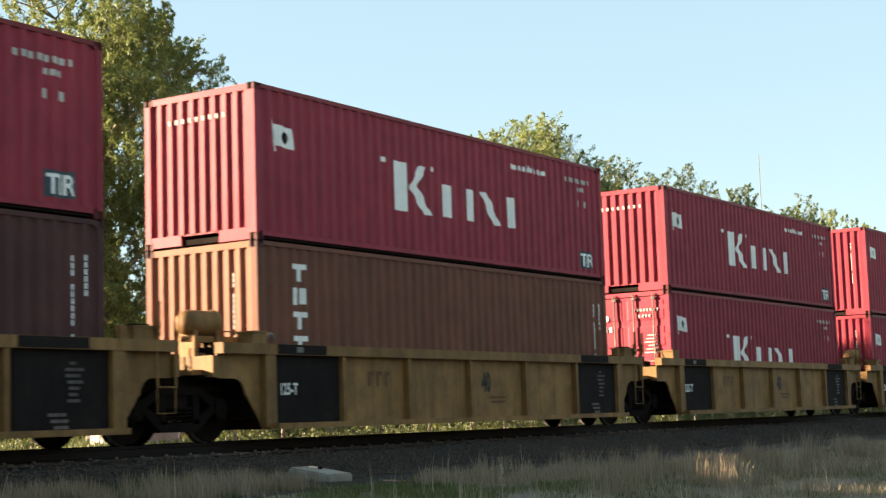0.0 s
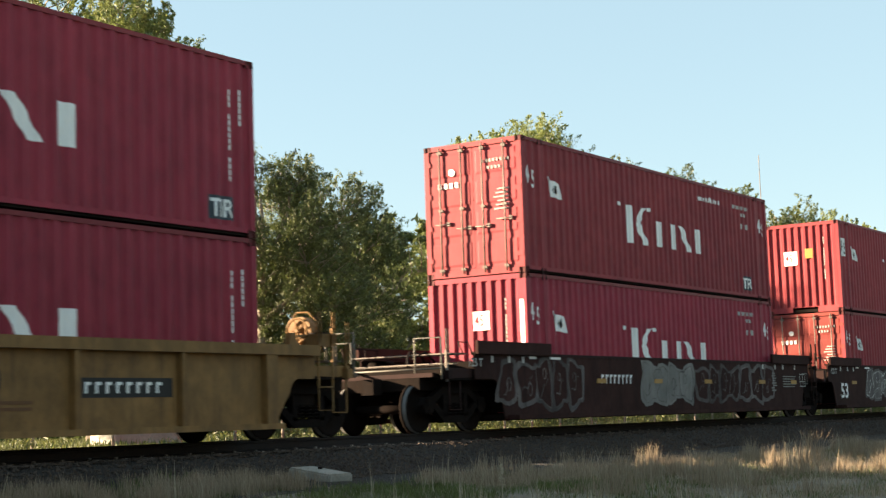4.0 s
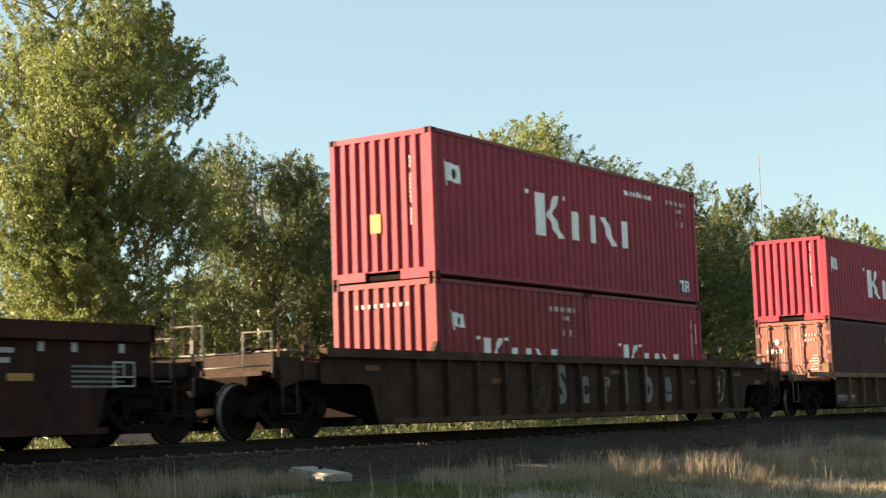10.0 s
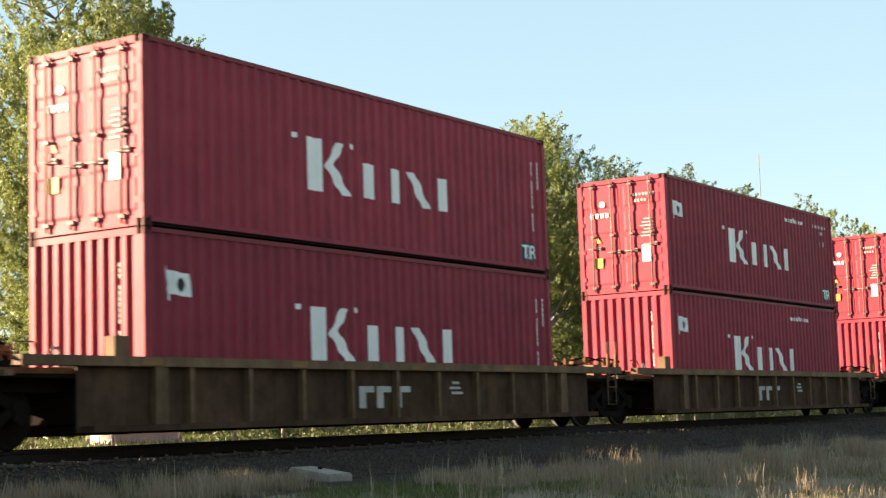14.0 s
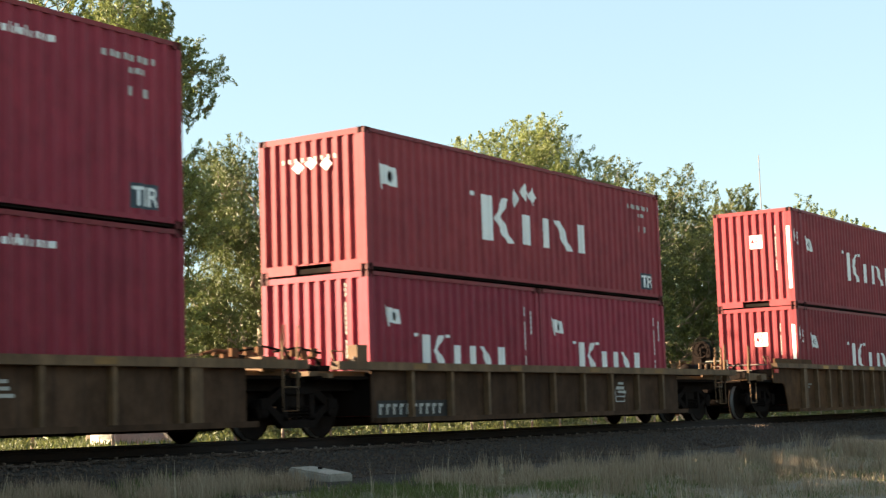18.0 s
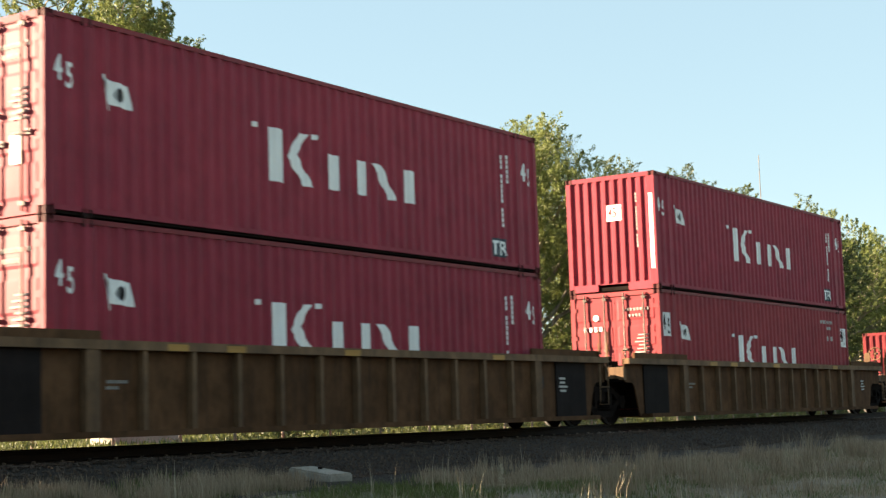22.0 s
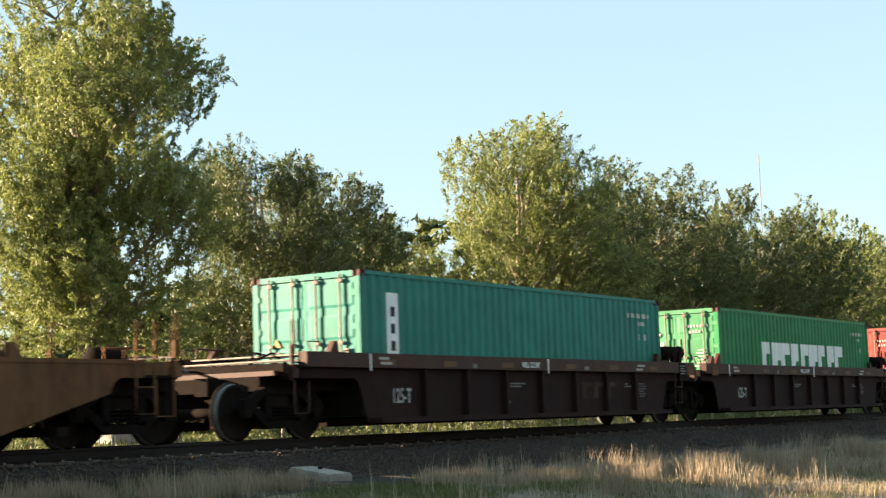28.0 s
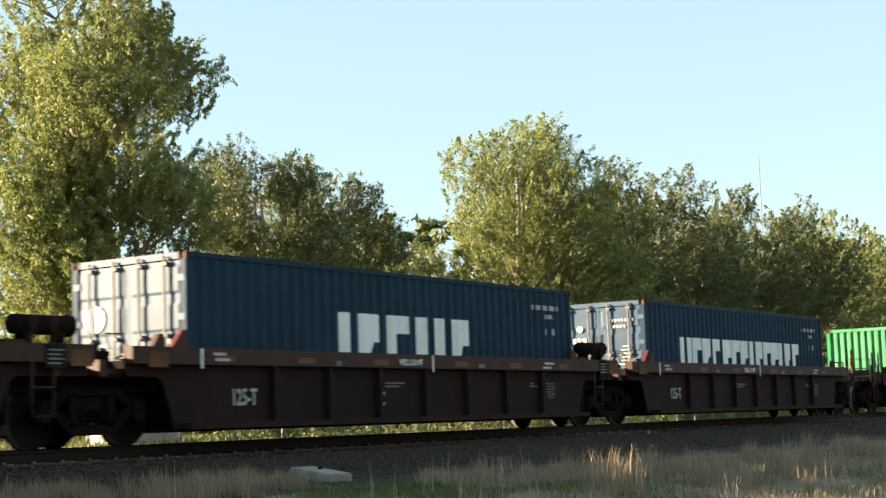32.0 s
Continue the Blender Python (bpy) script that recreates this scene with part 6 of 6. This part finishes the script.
# ---------------------------------------------------------------- trees
def leaf_cloud(rng, centres, radii, per, size, out=None):
    """Leaves as slim triangles; each clump a spray along a twig. out: the way each twig leans."""
    m = len(centres)
    n = m * per
    c = np.repeat(centres, per, 0)
    r = np.repeat(radii, per)
    ax = rng.normal(0, 1, (m, 3))
    ax[:, 2] *= 0.6
    if out is not None:
        ax = ax * 0.55 + out
    ax /= np.linalg.norm(ax, axis=1)[:, None]
    axr = np.repeat(ax, per, 0)
    d = rng.normal(0, 1, (n, 3))
    u = rng.uniform(-1, 1, n)
    p = c + axr * (u * r * 1.45)[:, None] + d * (r * 0.21 * (1.2 - np.abs(u)))[:, None]
    p[:, 2] -= 0.30 * r * u * u
    a = rng.normal(0, 0.75, (n, 3)) + axr * 1.0
    a[:, 2] -= 0.35
    a /= np.linalg.norm(a, axis=1)[:, None]
    b = np.cross(a, rng.normal(0, 1, (n, 3)))
    b /= np.linalg.norm(b, axis=1)[:, None] + 1e-9
    s = size * rng.uniform(0.6, 1.4, n)[:, None]
    v = np.stack([p - a * s + b * s * 0.10, p + a * s * 0.10 + b * s * 0.58, p + a * s], 1)
    return v.reshape(-1, 3)


def leaf_mesh(name, v, material):
    n = len(v) // 3
    me = bpy.data.meshes.new(name)
    me.vertices.add(len(v))
    me.vertices.foreach_set("co", np.asarray(v, np.float32).ravel())
    me.loops.add(len(v))
    me.loops.foreach_set("vertex_index", np.arange(len(v), dtype=np.int32))
    me.polygons.add(n)
    me.polygons.foreach_set("loop_start", np.arange(0, len(v), 3, dtype=np.int32))
    me.update(calc_edges=True)
    me.materials.append(material)
    return me


def tree(x, y, height, spread, seed, material=None, low=0.14, clumps=900, per=60, size=0.12, label="", lobes=13, clump_r=0.55, skirt=0.80, turn=0.0):
    """A tree: tapered trunk, limbs that reach into the lobes of its crown, twigs, and leaf clumps in the lobes."""
    rng = np.random.default_rng(seed)
    root = new("tree")
    tagged(root, label or "leafy green elm tree with pale limbs", "tree", "trees behind the track")
    root.location = (x, y, -0.45)
    root.rotation_euler = (0, 0, radians(turn))
    # lobes: an egg of big bumps, uneven at the rim
    zc = height * (low + 1) / 2
    half = height * (1 - low) / 2
    cen, rad = [np.array([0, 0, zc])], [spread * 0.55]
    for k in range(lobes):
        f = (k + 0.5) / lobes
        zz = -0.92 + 1.86 * f
        rr = math.sqrt(max(0.05, 1 - zz * zz)) * (0.72 if zz > 0 else skirt)
        az = k * 2.4 + rng.normal(0, 0.35)
        r = spread * rng.uniform(0.26, 0.44)
        cen.append(np.array([math.cos(az) * rr * spread * rng.uniform(0.75, 1.05), math.sin(az) * rr * spread * rng.uniform(0.75, 1.05), zc + zz * (half - r * 0.75)]))
        rad.append(r)
    bm = bmesh.new()
    trunk = [(0, 0, 0)]
    q = np.zeros(3)
    for i in range(7):
        q = q + np.array([rng.normal(0, 0.10), rng.normal(0, 0.10), height * 0.78 / 7])
        trunk.append(tuple(q))
    tube(bm, trunk, [0.021 * height * (1 - 0.11 * i) for i in range(8)], 9)
    twigs = []
    for c, r in zip(cen[1:], rad[1:]):
        start = np.array(trunk[max(1, min(6, int(c[2] / (height * 0.78) * 7 - 1.6)))])
        pts = [start]
        for i in range(1, 6):
            t = i / 5
            pts.append(start + (c - start) * t + np.array([0, 0, 0.12 * height * t * (1 - t)]) + rng.normal(0, 0.16, 3))
        tube(bm, [tuple(p) for p in pts], [0.0095 * height * (1 - 0.8 * i / 5) for i in range(6)], 6)
        for k in range(12):
            d = rng.normal(0, 1, 3)
            d[2] = abs(d[2]) * 0.7
            d /= np.linalg.norm(d)
            b = pts[3 + k % 3]
            e = c + d * r * rng.uniform(0.7, 1.12)
            mid = (b + e) / 2 + rng.normal(0, 0.12, 3)
            tube(bm, [tuple(b), tuple(mid), tuple(e)], [0.045, 0.03, 0.010], 4)
            twigs.append(e)
    link_mesh("trunk", as_mesh("trunk", bm, False), BARK, root, "pale brown trunk and limbs")
    vol = np.array(rad) ** 2.2 * rng.uniform(0.45, 1.35, len(rad))
    pick = rng.choice(len(rad), clumps, p=vol / vol.sum())
    d = rng.normal(0, 1, (clumps, 3))
    d /= np.linalg.norm(d, axis=1)[:, None]
    cc = np.array(cen)[pick] + d * (np.array(rad)[pick] * rng.random(clumps) ** 0.42 * rng.uniform(0.85, 1.12, clumps))[:, None]
    cc = np.vstack([cc, np.array(twigs)])
    cc = cc[cc[:, 2] > 0.3]
    cr = clump_r * rng.uniform(0.45, 1.15, len(cc))
    out = cc - np.array([0, 0, zc - 0.35 * height])
    out /= np.linalg.norm(out, axis=1)[:, None]
    v = leaf_cloud(rng, cc, cr, per, size, out)
    ob = new("crown", leaf_mesh("crown", v, material or LEAF))
    ob.parent = root
    return root


def shrub_row(name, label, x0, x1, y, height, n, per, seed, material, size=0.11):
    rng = np.random.default_rng(seed)
    c = np.stack([rng.uniform(x0, x1, n), y + rng.normal(0, 1.2, n), -0.4 + height * rng.random(n) ** 1.3], 1)
    if y < 40:
        c = c[[not 0.90 < a / b < 1.12 for a, b, _ in c]]
        n = len(c)
    v = leaf_cloud(rng, c, rng.uniform(0.4, 0.9, n), per, size)
    tagged(new(name, leaf_mesh(name, v, material)), label, "shrubs", kind="stuff")


FAR = 1.3


def far_tree(x, y, height, spread, seed, material, low, clumps, per, size, label, lobes=13, clump_r=0.55, skirt=0.80, turn=0.0):
    """A tree of the wood beyond the track, moved out along the line of sight."""
    tree(x * FAR, y * FAR, height * FAR, spread * FAR, seed, material, low, clumps, round(per * 0.84), size * FAR * 1.08, label, lobes, clump_r * FAR, skirt, turn)


def build_trees():
    E = "tall leafy elm tree with pale limbs, sunlit"
    Dk = "smaller dark green tree in part shade"
    far_tree(38.7, 40, 17.5, 5.95, 21, LEAF, 0.10, 2500, 140, 0.072, E, 19, clump_r=0.50, skirt=0.52, turn=195)
    # next two stand out of view, added to dapple the containers' lower ends
    tree(29.5, 41, 9.6, 3.4, 22, LEAF, 0.10, 420, 60, 0.09, E)
    tree(33.3, 47.6, 12.6, 3.2, 35, LEAF, 0.10, 620, 56, 0.11, E)
    # four trees added out of view on the left, to shade the grass
    for i, (tx, th) in enumerate(((-5.6, 11.0), (-15.0, 11.5), (-21.0, 12.0), (-28.0, 12.6))):
        tree(tx, 40 + 0.5 * i, th, 3.5, 50 + i, LEAF, 0.10, 420, 44, 0.12, "unseen loose-crowned tree added to shade the grass")
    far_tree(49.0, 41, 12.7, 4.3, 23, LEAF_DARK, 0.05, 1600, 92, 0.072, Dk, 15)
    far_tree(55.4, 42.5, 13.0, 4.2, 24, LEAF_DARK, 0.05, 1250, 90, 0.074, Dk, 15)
    far_tree(62.5, 45, 10.8, 4.2, 25, LEAF, 0.05, 950, 80, 0.078, "low yellow-green sunlit tree")
    far_tree(70.0, 41, 16.9, 6.3, 26, LEAF, 0.06, 2000, 100, 0.082, E, 17)
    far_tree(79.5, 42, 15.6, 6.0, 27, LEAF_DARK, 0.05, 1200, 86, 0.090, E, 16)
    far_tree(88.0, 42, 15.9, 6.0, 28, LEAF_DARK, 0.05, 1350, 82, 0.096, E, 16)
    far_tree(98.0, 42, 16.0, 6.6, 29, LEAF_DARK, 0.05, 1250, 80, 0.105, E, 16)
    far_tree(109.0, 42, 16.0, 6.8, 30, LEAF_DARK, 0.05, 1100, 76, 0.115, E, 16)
    far_tree(121.0, 43, 16.3, 7.0, 31, LEAF, 0.05, 760, 74, 0.125, E, 16)
    far_tree(134.0, 44, 16.6, 7.6, 32, LEAF, 0.05, 680, 70, 0.140, E, 16)
    far_tree(149.0, 45, 17.2, 8.2, 33, LEAF, 0.05, 620, 64, 0.160, E, 16)
    far_tree(166.0, 46, 17.6, 9.2, 34, LEAF, 0.05, 560, 60, 0.185, E, 16)
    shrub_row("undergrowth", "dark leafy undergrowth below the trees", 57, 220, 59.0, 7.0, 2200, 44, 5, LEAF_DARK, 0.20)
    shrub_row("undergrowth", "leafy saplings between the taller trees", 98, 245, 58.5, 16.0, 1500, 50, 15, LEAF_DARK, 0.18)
    # two hidden leaf rows, added to block the sun from lower crowns
    shrub_row("sun_block_leaves", "hidden leaf row added to keep sun off the first trees", 88, 240, 69.0, 16.5, 1500, 30, 16, LEAF_DARK, 0.55)
    shrub_row("sun_block_leaves", "hidden leaf row added to keep sun off the small trees", 60, 80, 67.0, 9.5, 330, 30, 17, LEAF_DARK, 0.5)
    shrub_row("bushes", "yellow-green sunlit bushes behind the track", 22, 120, 33.5, 1.5, 1500, 56, 6, WEED, 0.09)
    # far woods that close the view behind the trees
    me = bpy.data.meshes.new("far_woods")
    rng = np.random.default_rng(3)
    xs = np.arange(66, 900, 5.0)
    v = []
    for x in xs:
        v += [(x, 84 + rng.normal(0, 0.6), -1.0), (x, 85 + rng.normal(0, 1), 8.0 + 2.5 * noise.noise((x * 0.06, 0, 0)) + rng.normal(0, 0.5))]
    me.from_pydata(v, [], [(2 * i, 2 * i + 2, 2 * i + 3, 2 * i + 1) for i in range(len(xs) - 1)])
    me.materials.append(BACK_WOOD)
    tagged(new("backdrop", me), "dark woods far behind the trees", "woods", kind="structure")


def build_behind():
    """Unseen leaf screen added behind the camera; it dims and tints the train's near side."""
    rng = np.random.default_rng(12)
    n = 2600
    x = rng.uniform(-60, 130, n)
    crown = np.array([6.0 + 2.5 * noise.noise((a * 0.11, 5.0, 0)) for a in x])
    c = np.stack([x, rng.normal(-13, 1.6, n), -1.2 + crown * rng.random(n)], 1)
    v = leaf_cloud(rng, c, rng.uniform(1.0, 1.9, n), 34, 0.66)
    tagged(new("shade_leaves_behind", leaf_mesh("shade_leaves_behind", v, DRY_LEAF)), "unseen leaf screen added behind the camera to shape light", "trees", kind="stuff")


build_behind()
build_ground()
build_track()
stones()
build_grass()
build_far_side()
build_trees()


# ---------------------------------------------------------------- what moves
def motions():
    times = [float(i) for i in range(33)]
    for ob, x, z in LOAD:
        walk(ob, [(t, pose(x - gone(t), TRACK_Y, z)) for t in times])
    for ob, x in CARS:
        walk(ob, [(t, pose(x - gone(t), TRACK_Y, 0)) for t in times])
    spin = [(i / FPS, math.degrees(gone(i / FPS) / WR)) for i in range(32 * FPS + 1)]
    for w, dx in WHEELS:
        walk(w, [(t, pose(dx, 0, WR, 0, -(a % 360.0), 0)) for t, a in spin])


motions()
